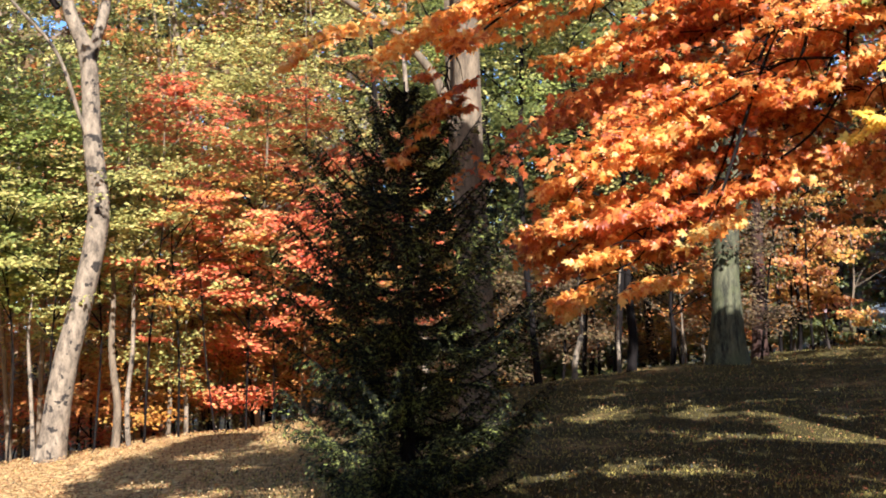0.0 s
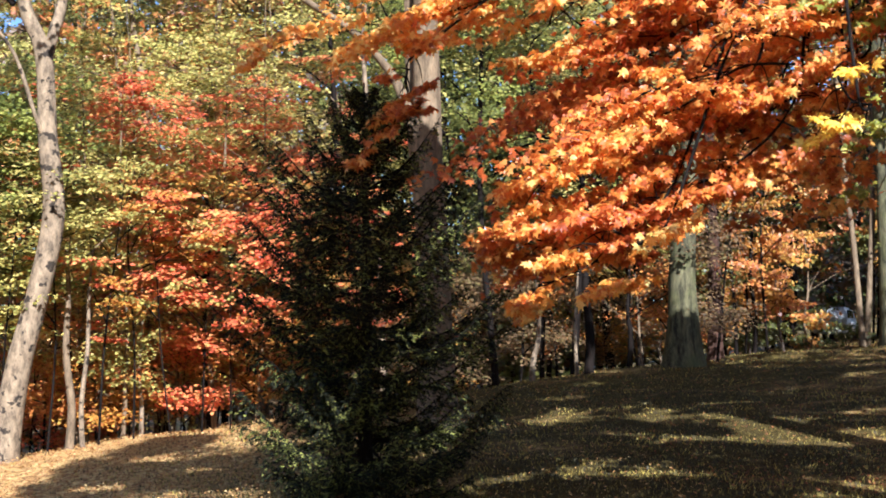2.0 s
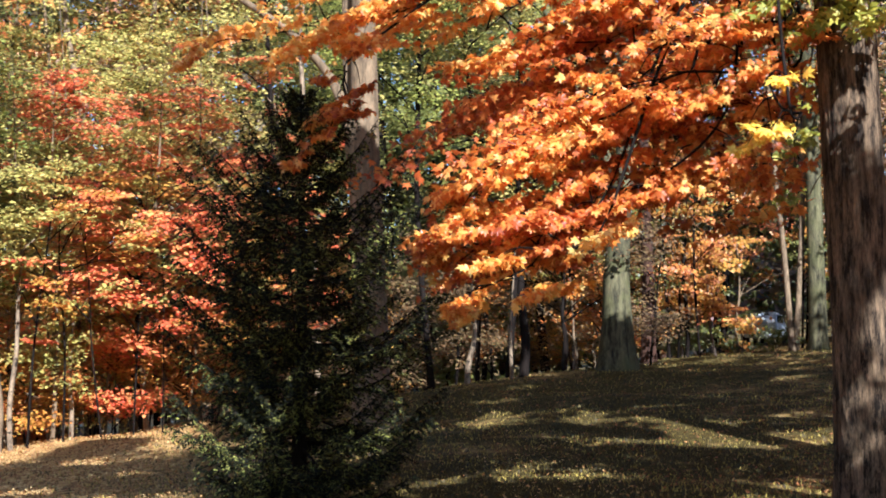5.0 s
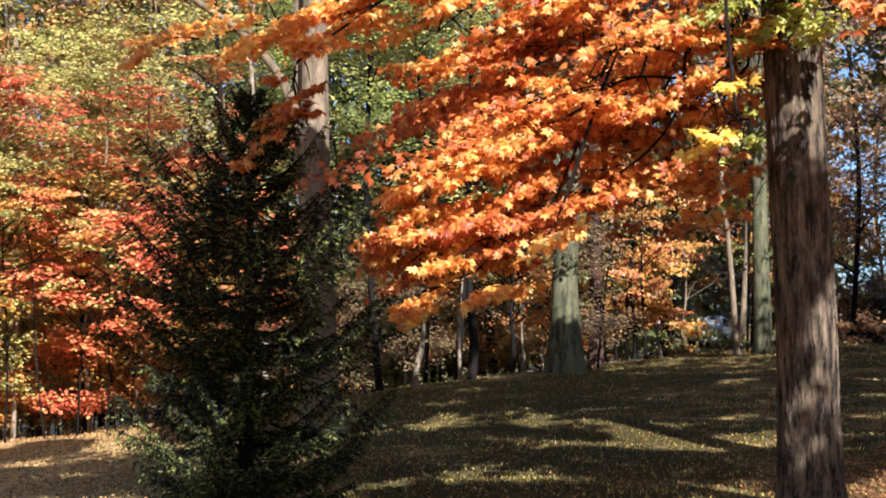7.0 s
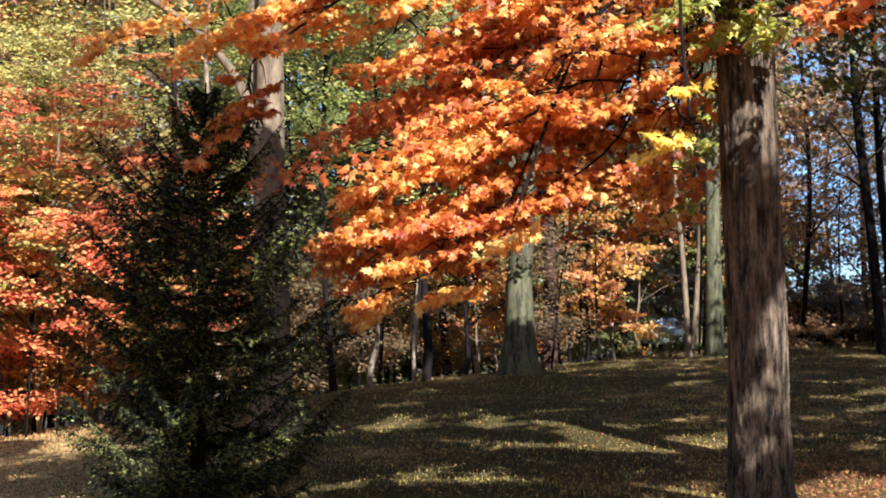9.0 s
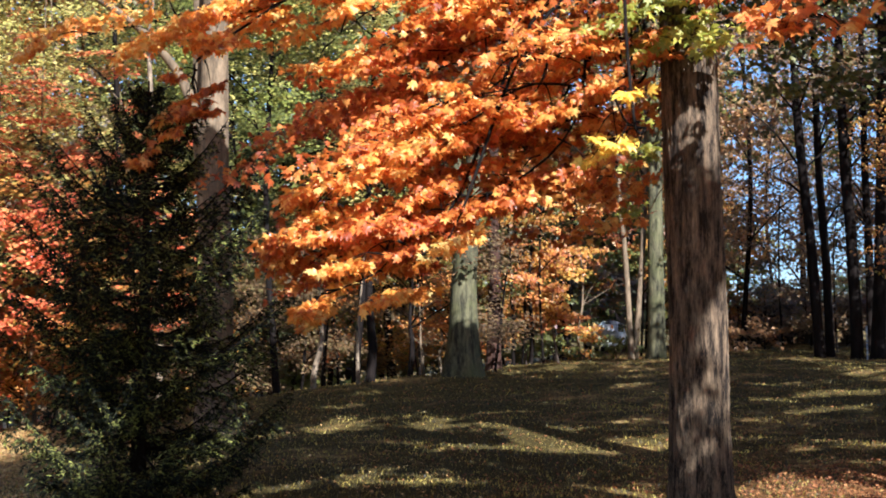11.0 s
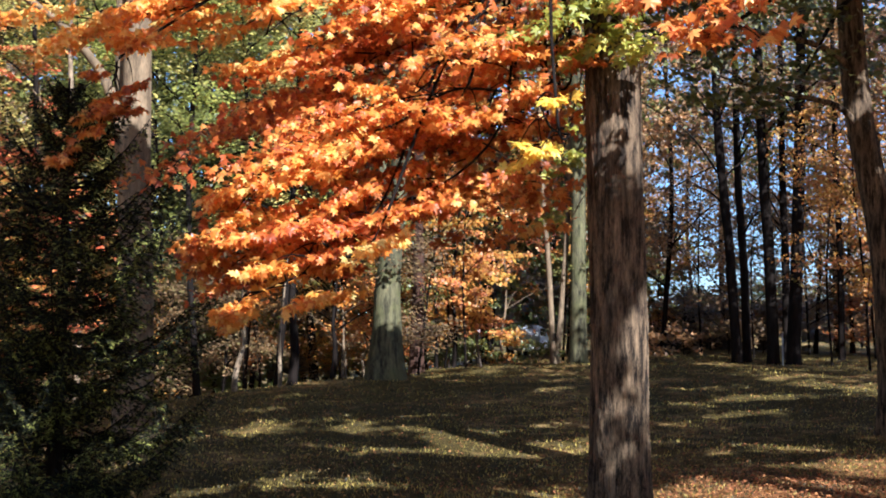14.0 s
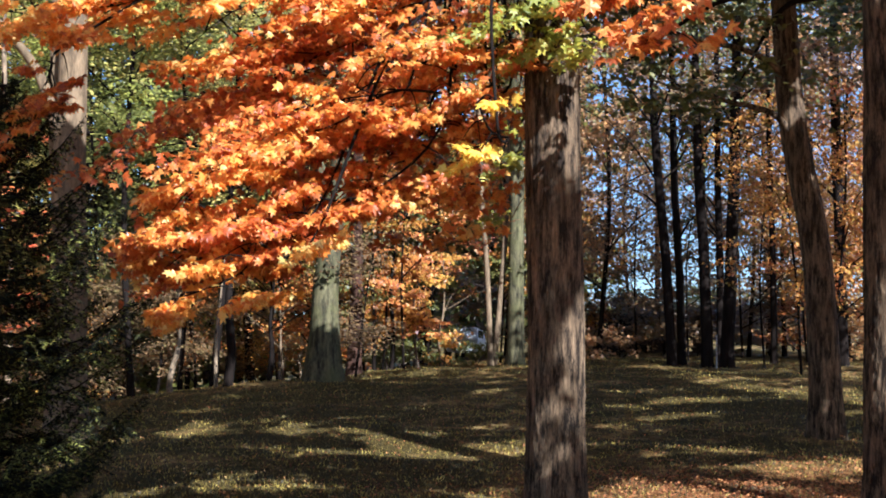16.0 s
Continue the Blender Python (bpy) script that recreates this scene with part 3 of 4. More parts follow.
def upper_crown(ob, at, boxes, leaf, tone, seed, bark="dark", each=85, spread=0.75):
    """The rest of a crown, over the heads of those who stand below: limbs and leafy sprays inside rough boxes (centre, half size, sprays)."""
    r = np.random.default_rng(seed)
    cs = []
    for c, h, k in boxes:
        c, h = np.array(c, float) - at, np.array(h, float)
        root = np.array([0, 0, max(6.5, c[2] - 2.0)])
        part("limb", stem_mesh("limb", BARK[bark], tube([root, (root + c) / 2 + [0, 0, 0.4], c], [0.06, 0.04, 0.015], 14, 7, 0.08, 0, seed)), ob)
        cs.append(c + r.uniform(-1, 1, (k, 3)) * h)
    cs = np.vstack(cs)
    part("crown", leaf_mesh("crown", *crown_leaves(cs, spread, each * len(cs), leaf, r, 0.3), LEAF[tone], (OVAL_V * [1.7, 1, 1], OVAL_F)), ob, kind="stuff")


# unseen sprays added above the view to keep sky light off the lawn
upper_crown(maple, maple_at, [((6.6, 12.5, 13.6), (2.0, 4.0, 1.0), 60)], 0.2, "orange", 304, each=80)

# two trunks further east
east, east_at = drawn_stem(
    "tree", "dark leaning trunk with low bare limbs on the lawn", [polar(*p) for p in (
        (36.37, -2.9, 18), (36.3, 1, 18), (35.92, 6.3, 18), (35.0, 11.9, 18), (34.71, 17, 18), (34.3, 26, 18))],
    (0.46, 0.42, 0.39, 0.37, 0.34, 0.25), "maple", seed=31, rings=110, seg=64, ridges=34, flare=0.5,
    forks=[([polar(*p) for p in ((34.9, 12.8, 18), (34.29, 14.1, 17.8), (32.6, 15.0, 17.4), (30.68, 15.4, 17), (28, 16.5, 16.6))], (0.12, 0.10, 0.08, 0.06, 0.03)),
           ([polar(*p) for p in ((35.2, 10.6, 18), (34.25, 11.9, 17.7), (32.48, 12.5, 17.2), (30.5, 13.0, 16.9), (28.56, 13.7, 16.6))], (0.11, 0.09, 0.07, 0.05, 0.025))])
east_near, east_near_at = drawn_stem("tree", "thick brown furrowed trunk rising from the leafy lawn", [polar(*p) for p in (
    (39.1, -6.3, 11.5), (39.15, 0, 11.5), (39.2, 7, 11.5), (39.3, 16.6, 11.5), (39.5, 30, 11.5))], (0.5, 0.46, 0.44, 0.43, 0.3), "maple", seed=33, rings=160, seg=96, ridges=40, flare=0.3)


upper_crown(oak, oak_at, [((8.0, 31.0, 15.0), (3.5, 3.0, 3.0), 38), ((5.0, 30.0, 13.0), (2.5, 2.5, 2.0), 20)], 0.15, "rust", 311)
upper_crown(mid, mid_at, [((0.6, 19.0, 12.0), (3.0, 2.5, 3.0), 36), ((-3.0, 18.5, 9.5), (2.0, 1.5, 1.5), 14)], 0.13, "yellowgreen", 312)
upper_crown(birch, birch_at, [((-6.5, 20.0, 11.5), (2.5, 2.5, 2.5), 28), ((-8.5, 19.5, 9.5), (1.5, 1.5, 1.5), 12)], 0.12, "green", 313)

# ---- spruce ----
def build_spruce():
    r = np.random.default_rng(17)
    base = on_ground(-1.7, 12.0, 0.05)
    top = polar(-1.8, 12.9, 12.0)
    ob = tree_root("spruce", "dark green young spruce with sweeping feathery branches", "spruce", base)
    h = top[2] - base[2]
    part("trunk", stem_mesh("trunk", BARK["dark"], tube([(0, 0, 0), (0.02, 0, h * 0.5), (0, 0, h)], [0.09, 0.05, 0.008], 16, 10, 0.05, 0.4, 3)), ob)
    whorls = 25
    count = whorls * 7
    for i in range(count):
        f = (i // 7 + 0.5 + r.normal(0, 0.22)) / whorls
        f = min(max(f, 0.0), 0.99)
        z = h * (0.03 + 0.96 * f ** 1.08)
        run = np.interp(f, (0, 0.15, 0.4, 0.62, 0.75, 0.9, 1), (1.3, 1.42, 1.34, 1.2, 0.85, 0.34, 0.06)) * r.choice([0.55, 0.75, 1.0, 1.15], p=[0.25, 0.3, 0.27, 0.18]) * r.uniform(0.85, 1.1)
        a = i * 2.399 + r.uniform(-0.6, 0.6)
        way = np.array([math.cos(a), math.sin(a), 0])
        rise = 0.0 + 0.75 * f + r.normal(0, 0.12)
        p = np.array([0, 0, z])
        q = p + way * run + [0, 0, run * (rise + 0.15)]
        m = p + way * run * 0.5 + [0, 0, run * 0.5 * (rise - 0.2)]
        line = spline([p, m, q], 30)
        branch = part("branch", stem_mesh("branch", BARK["dark"], tube([p, m, q], [0.015, 0.009, 0.003], 8, 5, 0.05, 0, i)), ob)
        side = np.array([-way[1], way[0], 0])
        A, S, N, L = [], [], [], []
        for g in np.linspace(0.22, 1, int(7 + 15 * run)):
            c = line[int(g * 29)]
            for sgn in (-1, 1):
                ln = (0.08 + 0.40 * run * (1.05 - g)) * r.uniform(0.35, 1.15) * min(1, run + 0.3)
                tw = side * sgn + way * r.uniform(0.5, 1.1) + [0, 0, r.uniform(-0.3, 0.25)]
                tw /= np.linalg.norm(tw)
                n = int(7 + ln * 90)
                s = np.linspace(0, 1, n)
                A.append(c + tw * (s * ln)[:, None] + [0, 0, -0.08] * (s ** 2)[:, None])
                S.append(np.full(n, 0.042) * r.uniform(0.8, 1.25, n))
                N.append(unit(n, r) * 0.6 + [0, -0.4, 0.7])
                L.append(tw * 0.8 + unit(n, r) * [0.8, 0.8, 0.3])
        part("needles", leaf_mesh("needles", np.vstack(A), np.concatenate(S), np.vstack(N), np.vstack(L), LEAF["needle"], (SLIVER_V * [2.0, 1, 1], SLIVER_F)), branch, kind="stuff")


build_spruce()


# ---- the wood ----
def stand(n, az, dist, tall, dia, tones, label, group, seed, clear=None, **kw):
    r = np.random.default_rng(seed)
    for i in range(n):
        a = az[0] + (az[1] - az[0]) * (i + r.uniform(0.15, 0.85)) / n
        if clear and clear[0] < a < clear[1]:
            continue
        wood_tree(a, r.uniform(*dist), r.uniform(*tall), r.uniform(*dia), tones[r.integers(len(tones))], seed=seed * 100 + i, lean=r.normal(0, 0.35, 2), label=label, group=group, **kw)


YG = "slender tree with thin yellow-green autumn leaves"
stand(3, (-26, -17), (28, 34), (16, 20), (0.10, 0.2), ["olive", "green"], "slender tree with thin dull green leaves", "green wood", 31, bark="grey", leaf=0.11, leaves=9000, clusters=110, wide=3.2, low=0.16, spread=0.7, limbs=12, flat=0.2)
stand(8, (-17, -4), (28, 36), (16, 20), (0.10, 0.2), ["yellowgreen", "yellowgreen", "amber"], YG, "yellow-green wood", 1, bark="grey", leaf=0.11, leaves=14000, clusters=150, wide=3.2, low=0.16, spread=0.8, limbs=11, flat=0.2)
stand(9, (-14.5, -3.5), (24.0, 26), (2.2, 3.8), (0.02, 0.035), ["amber", "rust", "scarlet", "yellowgreen", "rust"], "bushy sapling with mixed orange leaves behind the brow", "brow bushes", 16, bark="dark", leaves=2300, clusters=34, wide=1.2, low=0.06, spread=0.5, flat=0.3, leaf=0.085)
stand(3, (-21, -15.5), (22.4, 23.6), (4.5, 7.0), (0.03, 0.05), ["yellowgreen", "green"], "thin young tree with layered leaves at the brow", "brow saplings", 17, bark="dark", leaves=2000, clusters=26, wide=1.6, low=0.38, spread=0.5, flat=0.13, leaf=0.085)
stand(6, (-15, -5), (22.4, 23.6), (4.0, 6.5), (0.03, 0.05), ["scarlet", "yellowgreen", "amber", "scarlet"], "thin young tree with layered leaves at the brow", "brow saplings", 14, bark="dark", leaves=1500, clusters=22, wide=1.6, low=0.38, spread=0.5, flat=0.13, leaf=0.1)
stand(6, (-25, -17.5), (22.6, 25), (6.5, 9), (0.08, 0.12), ["green"], "young green-leaved tree at the wood's edge", "green understory", 2, bark="grey", leaf=0.10, leaves=6000, clusters=46, wide=1.9, low=0.36, spread=0.8, flat=0.15)
stand(11, (-14.5, -2.5), (24.6, 28), (5.0, 8.8), (0.06, 0.11), ["scarlet"], "young tree with layered scarlet leaves", "scarlet understory", 3, bark="grey", leaf=0.095, leaves=3200, clusters=30, wide=2.0, low=0.22, spread=0.5, flat=0.12)
stand(8, (-20, -4), (24.5, 28), (6, 10), (0.06, 0.11), ["yellowgreen"], "young tree with layered yellow-green leaves", "yellow-green understory", 11, bark="grey", leaf=0.095, leaves=4200, clusters=44, wide=2.0, low=0.25, spread=0.62, flat=0.13)
stand(22, (-26, -3), (24.2, 31), (2.6, 5.4), (0.03, 0.06), ["rust", "amber", "amber", "scarlet"], "sapling with rust-coloured leaves in the wood", "saplings", 4, bark="dark", leaf=0.09, leaves=3400, clusters=34, wide=1.4, low=0.12, spread=0.6, flat=0.25)
stand(8, (-5, 9), (30, 42), (14, 18), (0.12, 0.2), ["yellowgreen", "green", "green"], YG, "yellow-green wood", 5, bark="dark", leaf=0.11, leaves=9000, clusters=80, wide=3.2, low=0.4, spread=0.9, limbs=10)
stand(20, (-5, 15), (33, 46), (3.6, 6.5), (0.05, 0.1), ["brown", "rust", "amber", "brown"], "sapling with rust-coloured leaves in the wood", "saplings", 6, bark="dark", leaf=0.10, leaves=3200, clusters=36, wide=1.6, low=0.1, spread=0.7)
stand(10, (6, 22), (38, 50), (14, 18), (0.2, 0.34), ["olive", "brown", "rust", "yellowgreen"], "tall woodland tree with brownish leaves", "brown wood", 7, clear=(18.4, 21.4), leaves=6000, clusters=80, wide=3.4, low=0.2, spread=0.9, leaf=0.17, limbs=11, bark="dark")
stand(14, (13.6, 22.5), (36, 44), (5, 9), (0.06, 0.11), ["amber", "rust", "amber", "rust", "olive"], "young tree with amber leaves in sunlight", "amber understory", 8, clear=(18.4, 21.2), leaves=2300, clusters=40, wide=1.9, low=0.12, spread=0.5, flat=0.2, bark="dark", leaf=0.11, face=(0, -0.5, 0.8), wild=0.7)
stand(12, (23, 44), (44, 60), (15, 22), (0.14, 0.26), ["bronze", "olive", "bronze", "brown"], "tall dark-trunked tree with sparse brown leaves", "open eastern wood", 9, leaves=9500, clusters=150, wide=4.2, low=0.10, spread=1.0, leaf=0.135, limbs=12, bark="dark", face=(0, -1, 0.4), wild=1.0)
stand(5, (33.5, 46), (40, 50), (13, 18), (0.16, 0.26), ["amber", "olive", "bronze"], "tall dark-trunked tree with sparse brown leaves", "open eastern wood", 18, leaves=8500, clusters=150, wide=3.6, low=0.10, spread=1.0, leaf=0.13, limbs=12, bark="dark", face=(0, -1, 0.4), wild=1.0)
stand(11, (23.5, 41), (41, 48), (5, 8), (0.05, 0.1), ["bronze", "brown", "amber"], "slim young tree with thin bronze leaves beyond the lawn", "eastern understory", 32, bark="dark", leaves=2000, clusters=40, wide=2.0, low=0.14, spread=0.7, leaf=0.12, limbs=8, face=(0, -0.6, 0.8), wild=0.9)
stand(5, (33, 40.5), (33, 39), (6, 9), (0.06, 0.1), ["rust", "amber"], "slim young tree with rust-orange leaves beyond the lawn", "eastern understory", 33, bark="dark", leaves=2300, clusters=40, wide=2.0, low=0.2, spread=0.6, leaf=0.1, limbs=8, face=(0, -0.6, 0.8), wild=0.9)
stand(18, (23, 44), (43, 50), (1.6, 2.8), (0.04, 0.07), ["brown", "rust", "bronze", "brown"], "low shrub with russet leaves beyond the lawn", "shrubs", 12, name="shrub", category="shrub", leaves=1500, clusters=24, wide=1.3, low=0.05, spread=0.6, leaf=0.15, bark="dark")
stand(40, (-29, 25), (50, 75), (23, 29), (0.3, 0.45), ["yellowgreen", "olive", "brown", "rust", "olive", "green"], "distant woodland tree in autumn leaf", "far wood", 10, clear=(17.8, 21.8), leaves=4600, clusters=90, wide=5.0, low=0.06, spread=1.5, leaf=0.42, limbs=12, bark="dark", face=(0, -0.8, 0.6), wild=0.9)
stand(7, (16.5, 23.5), (76, 88), (12, 20), (0.3, 0.4), ["olive", "brown", "rust", "olive"], "distant woodland tree in autumn leaf", "far wood", 26, leaves=4200, clusters=90, wide=4.5, low=0.06, spread=1.5, leaf=0.46, limbs=9, bark="dark", face=(0, -0.8, 0.6), wild=0.9)
stand(24, (22, 47), (60, 80), (2.2, 3.6), (0.06, 0.1), ["brown", "olive", "brown"], "distant low thicket with brown leaves", "far thicket", 15, name="shrub", category="shrub", leaves=1300, clusters=40, wide=2.5, low=0.03, spread=0.9, leaf=0.3, limbs=7, bark="dark")
stand(34, (-29, 23), (56, 80), (5, 9), (0.1, 0.2), ["brown", "olive", "rust"], "distant thicket tree with brown leaves", "far thicket", 13, clear=(17.8, 21.8), leaves=2600, clusters=50, wide=3.5, low=0.03, spread=1.2, leaf=0.42, limbs=8, bark="dark")

stand(1, (18.3, 19.1), (38, 38.6), (1.0, 1.2), (0.03, 0.04), ["amber"], "low bright orange shrub in the sun on the brow", "brow shrubs", 21, name="shrub", category="shrub", bark="brown", leaves=420, clusters=14, wide=0.7, low=0.05, spread=0.3, leaf=0.11, face=(0, -1, 0.5), wild=0.8)
stand(3, (15.2, 18.0), (38.4, 39.6), (0.8, 1.2), (0.03, 0.04), ["olive"], "low green shrub on the brow", "brow shrubs", 22, name="shrub", category="shrub", bark="brown", leaves=420, clusters=14, wide=0.8, low=0.05, spread=0.3, leaf=0.11, face=(0, -1, 0.5), wild=0.8)
stand(1, (19.8, 20.6), (38.4, 39.2), (0.7, 0.8), (0.03, 0.04), ["olive"], "low green shrub on the brow", "brow shrubs", 23, name="shrub", category="shrub", bark="brown", leaves=420, clusters=14, wide=0.9, low=0.05, spread=0.3, leaf=0.11, face=(0, -1, 0.5), wild=0.8)
stand(2, (15.8, 18.0), (37.6, 38.4), (3.4, 4.6), (0.06, 0.08), ["amber"], "slim young tree with bright amber leaves in the sun", "amber understory", 24, bark="brown", leaves=800, clusters=18, wide=0.9, low=0.3, spread=0.4, leaf=0.16, face=(0, -1, 0.5), wild=0.8)
stand(2, (25.3, 27.3), (42, 44), (1.0, 1.3), (0.04, 0.05), ["bronze"], "low russet shrub beyond the lawn", "shrubs", 25, name="shrub", category="shrub", bark="dark", leaves=420, clusters=16, wide=0.8, low=0.05, spread=0.35, leaf=0.12, face=(0, -1, 0.5), wild=0.8)

# pale and dark thin stems along the brow
for i, (a, el0, el1, d, w, bark, top_az) in enumerate([
        (-18.54, -4.6, 0.9, 21.9, 0.085, "pale", -18.85), (-15.03, -4.1, 3, 23, 0.16, "grey", -15.2), (-14.44, -4.0, 3, 22.8, 0.1, "pale", -14.3),
        (-12.72, -3.7, 3, 23.6, 0.09, "grey", -12.7), (-11.91, -3.4, 0.5, 23.6, 0.09, "pale", -12.0), (-8.89, -3.2, 6, 25.5, 0.2, "dark", -9.0),
        (-0.79, -2.2, 14.5, 27, 0.17, "pale", -1.75), (6.2, -1.2, 1.8, 30, 0.16, "pale", 6.55), (8.3, -0.9, 3, 31, 0.1, "pale", 8.35),
        (8.82, -0.9, 5, 31.5, 0.25, "dark", 8.8), (12.26, -0.3, 2, 35, 0.09, "pale", 12.1),
        (15.6, 0.3, 5, 37, 0.11, "dark", 15.45), (16.4, 0.3, 5.5, 37, 0.14, "dark", 16.45), (18.75, 0.5, 4, 38.5, 0.09, "grey", 18.85), (10.7, -0.5, 2, 33, 0.17, "dark", 10.7), (11.35, -0.5, 1.8, 33, 0.08, "grey", 11.2)]):
    drawn_stem("sapling_stem", "thin %s bare stem at the edge of the wood" % ("pale" if bark == "pale" else "dark grey"),
               [polar(a, el0 - 0.5, d), polar(a + (top_az - a) * 0.25 + 0.14 * math.sin(i * 2.3), el0 + (el1 - el0) * 0.28, d), polar(a + (top_az - a) * 0.6 - 0.12 * math.sin(i * 1.7), el0 + (el1 - el0) * 0.62, d), polar(top_az, el1, d), polar(top_az + 0.15 * math.cos(i * 3.1), el1 + 2, d)],
               (w, w * 0.92, w * 0.8, w * 0.6, w * 0.25), bark, "stems along the brow", "tree", seed=60 + i, rings=24, seg=10, flare=0.3, twigs=0 if bark == "pale" else 2)
for i, (a0, e0, a1, e1, d, w, bark) in enumerate([
        (21.12, 0.5, 20.5, 9.55, 38, 0.17, "grey"), (21.25, 0.5, 21.8, 8, 38.2, 0.18, "grey"), (22.26, 0.5, 22.15, 14.8, 38, 0.48, "mossy"),
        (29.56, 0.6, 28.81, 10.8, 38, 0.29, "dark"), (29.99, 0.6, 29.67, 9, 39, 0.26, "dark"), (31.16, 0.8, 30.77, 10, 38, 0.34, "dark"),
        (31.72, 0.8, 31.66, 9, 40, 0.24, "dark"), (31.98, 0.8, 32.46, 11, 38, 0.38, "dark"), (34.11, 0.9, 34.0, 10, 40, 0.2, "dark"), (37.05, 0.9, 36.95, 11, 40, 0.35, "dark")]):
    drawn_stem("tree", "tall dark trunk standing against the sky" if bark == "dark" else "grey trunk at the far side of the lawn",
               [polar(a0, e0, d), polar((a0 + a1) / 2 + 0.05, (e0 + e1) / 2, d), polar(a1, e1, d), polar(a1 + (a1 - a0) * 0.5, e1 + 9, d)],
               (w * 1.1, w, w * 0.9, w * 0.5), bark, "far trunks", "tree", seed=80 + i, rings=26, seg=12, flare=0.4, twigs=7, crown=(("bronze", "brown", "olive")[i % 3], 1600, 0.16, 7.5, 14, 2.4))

# crowns over the lawn: olive leaves in view first, then boxes added higher up for shade
upper_crown(east, east_at, [((9.3, 14.5, 5.7), (1.6, 1.2, 0.8), 15), ((7.8, 15.0, 6.0), (0.9, 1.0, 0.5), 6)], 0.105, "olive", 306, each=42, spread=0.6)
upper_crown(east, east_at, [((9.5, 13.5, 8.5), (3.5, 2.5, 1.6), 40), ((12.5, 15.5, 9.5), (3, 3, 1.8), 40), ((8.0, 16.5, 8.6), (3, 2.5, 1.2), 30), ((12.0, 18.5, 9.0), (4, 3, 1.6), 40), ((16.0, 22.0, 10.5), (4, 3, 1.6), 34), ((15.0, 16.0, 10.0), (3, 3, 1.8), 34), ((21.0, 22.0, 10.5), (3.5, 3, 1.6), 30), ((10.3, 9.2, 7.4), (1.5, 1.2, 2.0), 18)], 0.15, "olive", 305)

SUN_GAPS = [  # gaps left in the added sprays for sun on lawn and trunk: middle and half widths on the level
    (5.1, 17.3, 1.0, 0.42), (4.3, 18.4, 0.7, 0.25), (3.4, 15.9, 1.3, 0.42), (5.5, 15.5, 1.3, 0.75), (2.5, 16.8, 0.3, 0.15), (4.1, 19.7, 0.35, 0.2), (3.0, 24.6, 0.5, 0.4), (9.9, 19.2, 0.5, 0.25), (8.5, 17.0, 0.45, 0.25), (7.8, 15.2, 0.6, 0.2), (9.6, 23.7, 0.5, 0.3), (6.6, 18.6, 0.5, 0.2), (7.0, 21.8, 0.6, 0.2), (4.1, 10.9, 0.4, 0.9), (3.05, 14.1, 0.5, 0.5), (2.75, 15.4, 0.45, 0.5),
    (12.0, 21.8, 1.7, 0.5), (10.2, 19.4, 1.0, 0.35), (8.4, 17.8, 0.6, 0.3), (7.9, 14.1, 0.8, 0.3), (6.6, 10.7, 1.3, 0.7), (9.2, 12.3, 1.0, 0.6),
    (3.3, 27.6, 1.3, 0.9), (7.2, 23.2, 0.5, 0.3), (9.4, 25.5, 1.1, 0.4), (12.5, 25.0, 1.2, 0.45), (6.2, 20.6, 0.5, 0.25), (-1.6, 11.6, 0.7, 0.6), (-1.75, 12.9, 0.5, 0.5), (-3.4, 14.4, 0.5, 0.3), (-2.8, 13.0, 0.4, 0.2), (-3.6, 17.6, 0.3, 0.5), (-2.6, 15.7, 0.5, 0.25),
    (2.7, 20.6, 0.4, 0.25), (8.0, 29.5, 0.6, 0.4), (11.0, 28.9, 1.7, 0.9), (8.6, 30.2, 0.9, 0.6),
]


def shade_sprays(ob, at, zones, tone, seed, step=0.5, each=150, leaf=0.155):
    """Unseen leafy sprays added high along the sun's rays to cast shade, on limbs from a trunk; zones: the lawn in
    their shade, west, east, south and north of it.
    """
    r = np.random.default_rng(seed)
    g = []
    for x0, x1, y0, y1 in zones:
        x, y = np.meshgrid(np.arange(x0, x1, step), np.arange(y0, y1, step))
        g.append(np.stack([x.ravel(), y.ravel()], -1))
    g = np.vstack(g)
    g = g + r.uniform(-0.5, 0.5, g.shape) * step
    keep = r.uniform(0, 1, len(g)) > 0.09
    for x, y, a, b in SUN_GAPS:
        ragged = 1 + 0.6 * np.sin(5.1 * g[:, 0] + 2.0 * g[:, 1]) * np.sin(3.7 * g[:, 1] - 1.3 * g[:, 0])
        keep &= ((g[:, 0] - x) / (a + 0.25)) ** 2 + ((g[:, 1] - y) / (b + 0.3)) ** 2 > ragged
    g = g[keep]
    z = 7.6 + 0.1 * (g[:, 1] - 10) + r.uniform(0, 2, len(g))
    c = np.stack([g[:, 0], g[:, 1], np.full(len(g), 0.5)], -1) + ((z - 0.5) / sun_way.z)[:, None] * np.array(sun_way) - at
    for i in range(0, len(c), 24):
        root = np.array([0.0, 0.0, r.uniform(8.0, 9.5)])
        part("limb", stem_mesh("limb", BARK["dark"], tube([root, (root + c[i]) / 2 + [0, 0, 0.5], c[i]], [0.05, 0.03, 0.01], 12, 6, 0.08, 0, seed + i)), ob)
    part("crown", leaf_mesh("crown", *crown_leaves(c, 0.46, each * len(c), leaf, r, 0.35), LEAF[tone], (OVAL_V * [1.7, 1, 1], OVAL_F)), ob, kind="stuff")


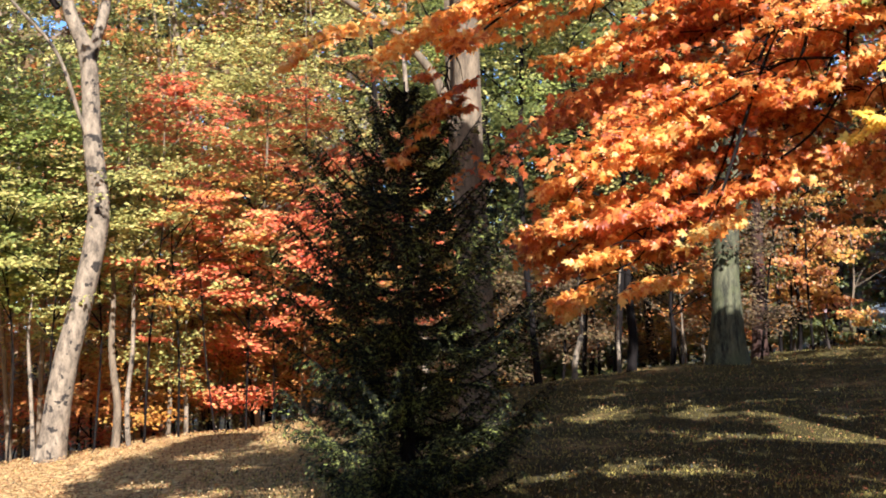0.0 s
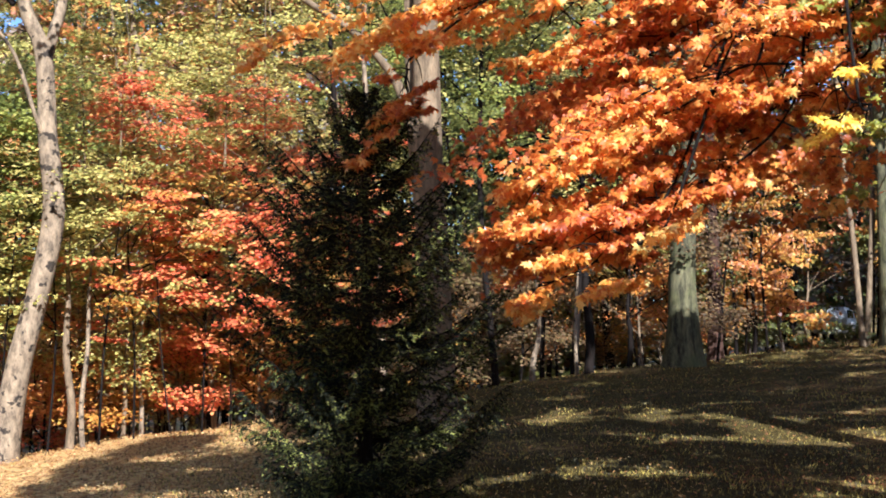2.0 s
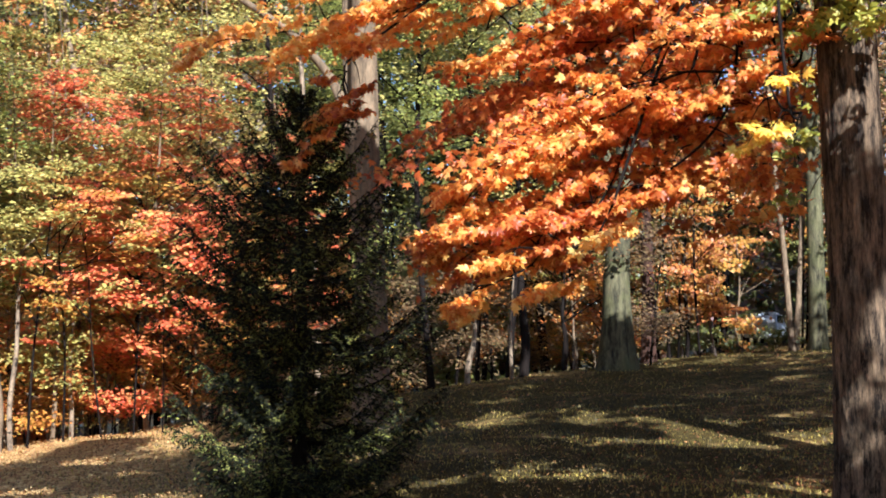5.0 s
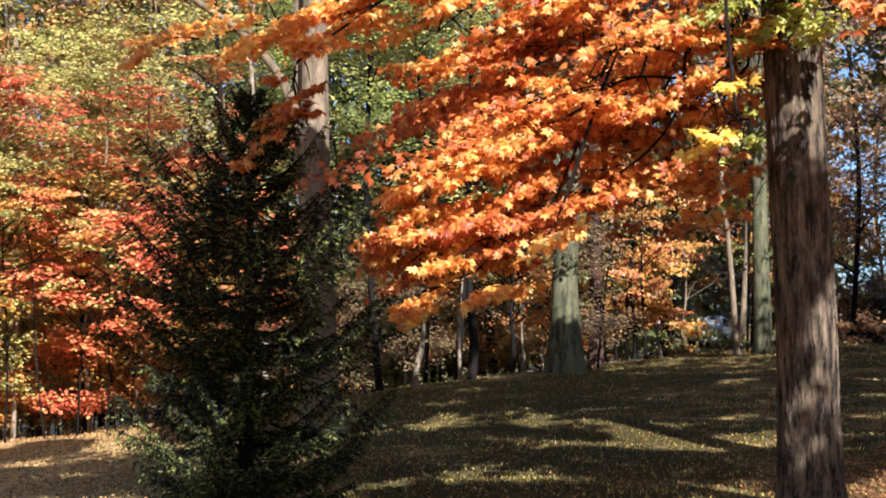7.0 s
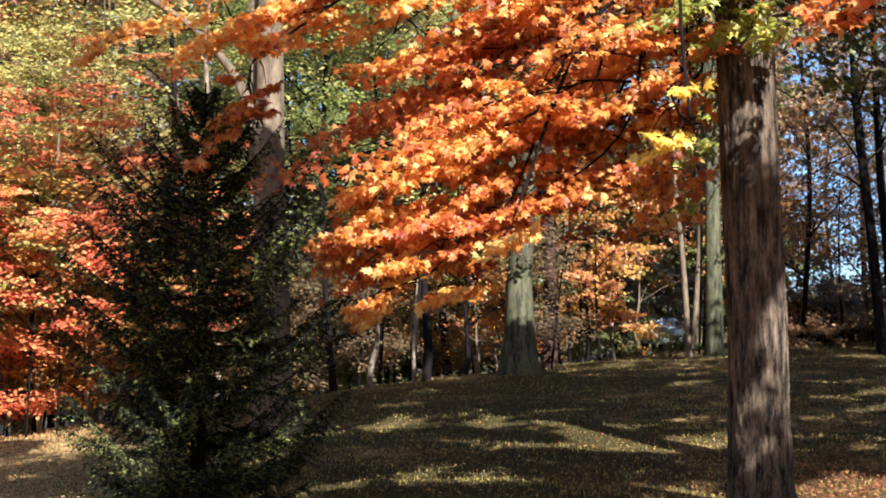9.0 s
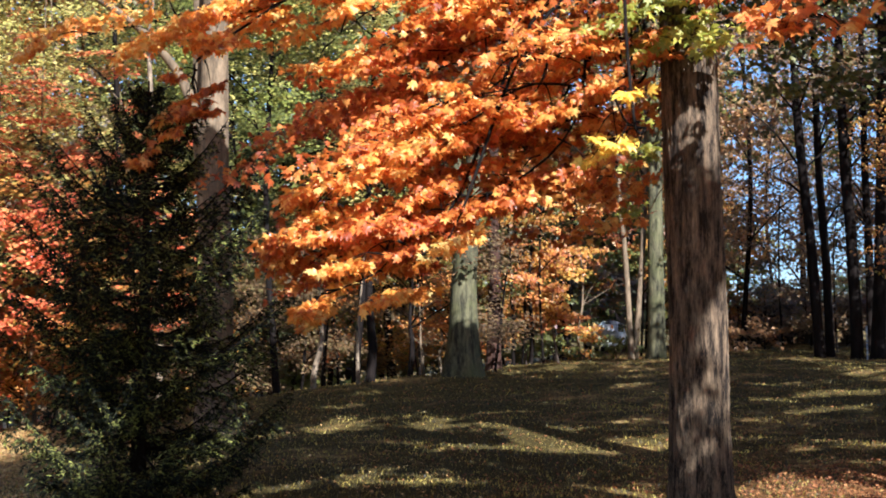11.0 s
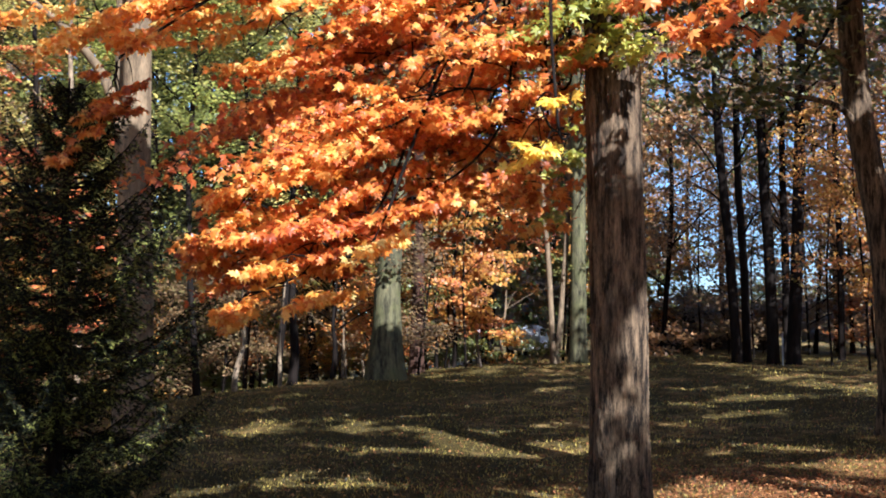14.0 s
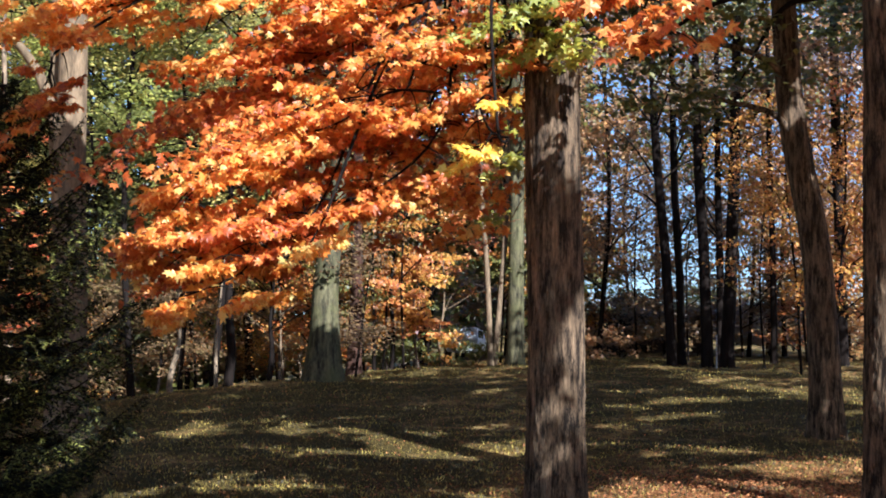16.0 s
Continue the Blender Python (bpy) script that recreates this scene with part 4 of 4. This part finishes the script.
# sprays added out of view to shade lawn, spruce and trunks
shade_sprays(maple, maple_at, [(-3.0, 0.0, 9, 12.3), (0.0, 1.2, 9, 11.95), (1.2, 3.6, 9, 12.4), (-0.3, 0.6, 11.95, 12.4), (3.6, 5.5, 9, 13.0), (3.4, 4.3, 13.0, 18.3), (1.8, 3.4, 17.2, 19.0), (-3.9, -0.8, 12.0, 16.9), (-0.8, -0.1, 12.4, 14.4), (-0.8, -0.5, 14.4, 16.5), (-3.9, -3.2, 17, 21.5), (-4.2, -1.6, 13.2, 16.8), (-4.0, -3.1, 17, 21.5), (6.0, 7.8, 31.2, 33.2), (4.3, 6.0, 13.0, 19.6), (-1.9, 6.0, 20.2, 24.3), (-1.6, 0.9, 19.8, 25.2), (0.0, 1.2, 18.6, 20.0), (-0.1, 7.5, 24.3, 31.0), (5.6, 8.0, 31, 33.3)], "orange", 501)
shade_sprays(east_near, east_near_at, [(5.5, 11.0, 9, 13.0), (6.0, 9.0, 13.0, 19.4)], "amber", 502)
shade_sprays(east, east_at, [(9.0, 13.5, 13.0, 19.4), (6.0, 14.5, 19.4, 24.3), (7.5, 15.0, 24.3, 31.0)], "olive", 503)

# unseen tall trees added behind and east of the tripod, to shade lawn and far trunks and block sky light
for i, (x, y, hgt, wd, *lo) in enumerate([(22, -4, 17, 5.0), (8.5, -14, 18, 4.0), (1.0, -13, 17, 4.0), (24, 6, 15, 4.5), (25, 23, 18, 4.6), (21, 15, 18, 4.2)]):
    wood_tree(math.degrees(math.atan2(x, y)), math.hypot(x, y), hgt, 0.5, ("amber", "orange", "yellowgreen")[i % 3], "maple", low=lo[0] if lo else 0.35, wide=wd, leaves=4200, leaf=0.27, clusters=80, spread=1.1, flat=0.35, limbs=9,
              label="tall tree in autumn leaf added out of view to cast shade", group="shade trees", seed=900 + i)


# ring of unseen trees that closes the lawn round and blocks low sky
ring = np.random.default_rng(77)
for i in range(22):
    wood_tree(70 + i * 10.5 + ring.uniform(-4, 4), ring.uniform(20, 38), ring.uniform(15, 19), 0.4, ("rust", "yellowgreen", "olive", "amber")[i % 4], "brown", low=0.2, wide=4.5, leaves=1500, leaf=0.46, clusters=50, spread=1.3, flat=0.35, limbs=7,
              label="park tree in autumn leaf round the lawn", group="park trees", seed=1200 + i)


# ---- beyond the lawn ----
def slab(name, size, at, material, parent, bevel=0.02, label=""):
    bm = bmesh.new()
    bmesh.ops.create_cube(bm, size=1.0, matrix=Matrix.Translation(at) @ Matrix.Diagonal((*size, 1)))
    if bevel:
        bmesh.ops.bevel(bm, geom=bm.edges[:], offset=bevel, segments=2, affect="EDGES")
    me = bpy.data.meshes.new(name)
    bm.to_mesh(me)
    bm.free()
    me.materials.append(material)
    return part(name, me, parent, label)


WHITE = plain_material("car_paint_white", (0.75, 0.76, 0.78), 0.3, 0.0, 0.05)
GLASS = plain_material("car_glass", (0.02, 0.025, 0.03), 0.08, 0.0, 0.1)
RUBBER = plain_material("rubber", (0.02, 0.02, 0.02), 0.8)
STEEL = plain_material("steel", (0.55, 0.55, 0.56), 0.35, 1.0, 0.1)
BOARD = plain_material("dark_board", (0.045, 0.035, 0.028), 0.85, 0.0, 0.4, 9)
ROOFING = plain_material("roof_felt", (0.05, 0.05, 0.052), 0.9, 0.0, 0.3, 5)
PALE = plain_material("pale_panel", (0.26, 0.27, 0.28), 0.6, 0.0, 0.15, 4)


def disc(name, radius, width, at, material, parent):
    bm = bmesh.new()
    bmesh.ops.create_cone(bm, cap_ends=True, segments=24, radius1=radius, radius2=radius, depth=width, matrix=Matrix.Translation(at) @ Matrix.Rotation(math.pi / 2, 4, "X"))
    bmesh.ops.bevel(bm, geom=[e for e in bm.edges if e.calc_face_angle(0) > 1], offset=0.02, segments=2, affect="EDGES")
    me = bpy.data.meshes.new(name)
    bm.to_mesh(me)
    bm.free()
    me.materials.append(material)
    return part(name, me, parent)


def build_car():
    p = on_ground(20.0, 66)
    car = tree_root("car", "white parked car standing beyond the wood", "car", p)
    car.rotation_euler = (0, 0, radians(62))
    prof = [(-2.2, 0.35), (2.2, 0.35), (2.25, 0.75), (1.45, 0.98), (0.75, 1.62), (-1.75, 1.66), (-2.2, 1.05)]
    bm = bmesh.new()
    left = [bm.verts.new((x, -0.85 + 0.12 * (z > 1.3), z)) for x, z in prof]
    right = [bm.verts.new((x, 0.85 - 0.12 * (z > 1.3), z)) for x, z in prof]
    bm.faces.new(left[::-1])
    bm.faces.new(right)
    for i in range(len(prof)):
        j = (i + 1) % len(prof)
        bm.faces.new((left[i], left[j], right[j], right[i]))
    bmesh.ops.recalc_face_normals(bm, faces=bm.faces)
    bmesh.ops.bevel(bm, geom=bm.edges[:], offset=0.06, segments=2, affect="EDGES")
    me = bpy.data.meshes.new("body")
    bm.to_mesh(me)
    bm.free()
    me.materials.append(WHITE)
    body = part("body", me, car)
    for x, w in ((-1.15, 0.85), (-0.05, 0.95)):
        slab("window", (w, 0.05, 0.42), (x, -0.80, 1.30), GLASS, body, 0.02, "dark side window")
    for x in (-1.4, 1.35):
        for y in (-0.78, 0.78):
            w = disc("wheel", 0.33, 0.2, (x, y, 0.33), RUBBER, car)
            disc("rim", 0.2, 0.04, (x, y * 1.12, 0.33), STEEL, w)


def build_shed():
    p = on_ground(28.2, 52)
    shed = tree_root("shed", "low dark boarded shed behind the russet shrubs", "shed", p)
    shed.rotation_euler = (0, 0, radians(-28))
    body = slab("wall", (5.2, 2.2, 1.5), (0, 0, 0.75), BOARD, shed, 0.02)
    for i in range(26):
        slab("board", (0.17, 0.03, 1.45), (-2.5 + i * 0.2, -1.115, 0.74), BOARD, body, 0)
    slab("roof", (5.5, 2.6, 0.09), (0, 0, 1.55), ROOFING, shed, 0.02, "flat dark roof")
    slab("panel", (0.75, 0.05, 0.45), (0.35, -1.16, 0.95), PALE, shed, 0.01, "pale grey panel on the wall")


def build_post():
    p = on_ground(31.55, 37)
    post = tree_root("post", "thin pale metal post at the lawn's far edge", "post", p)
    part("pole", stem_mesh("pole", PALE, tube([(0, 0, -0.1), (0, 0, 0.5), (0, 0, 0.95)], [0.022, 0.022, 0.022], 8, 12, 0.0)), post)
    slab("cap", (0.06, 0.06, 0.03), (0, 0, 0.96), PALE, post, 0.008)


build_car()
build_shed()
build_post()
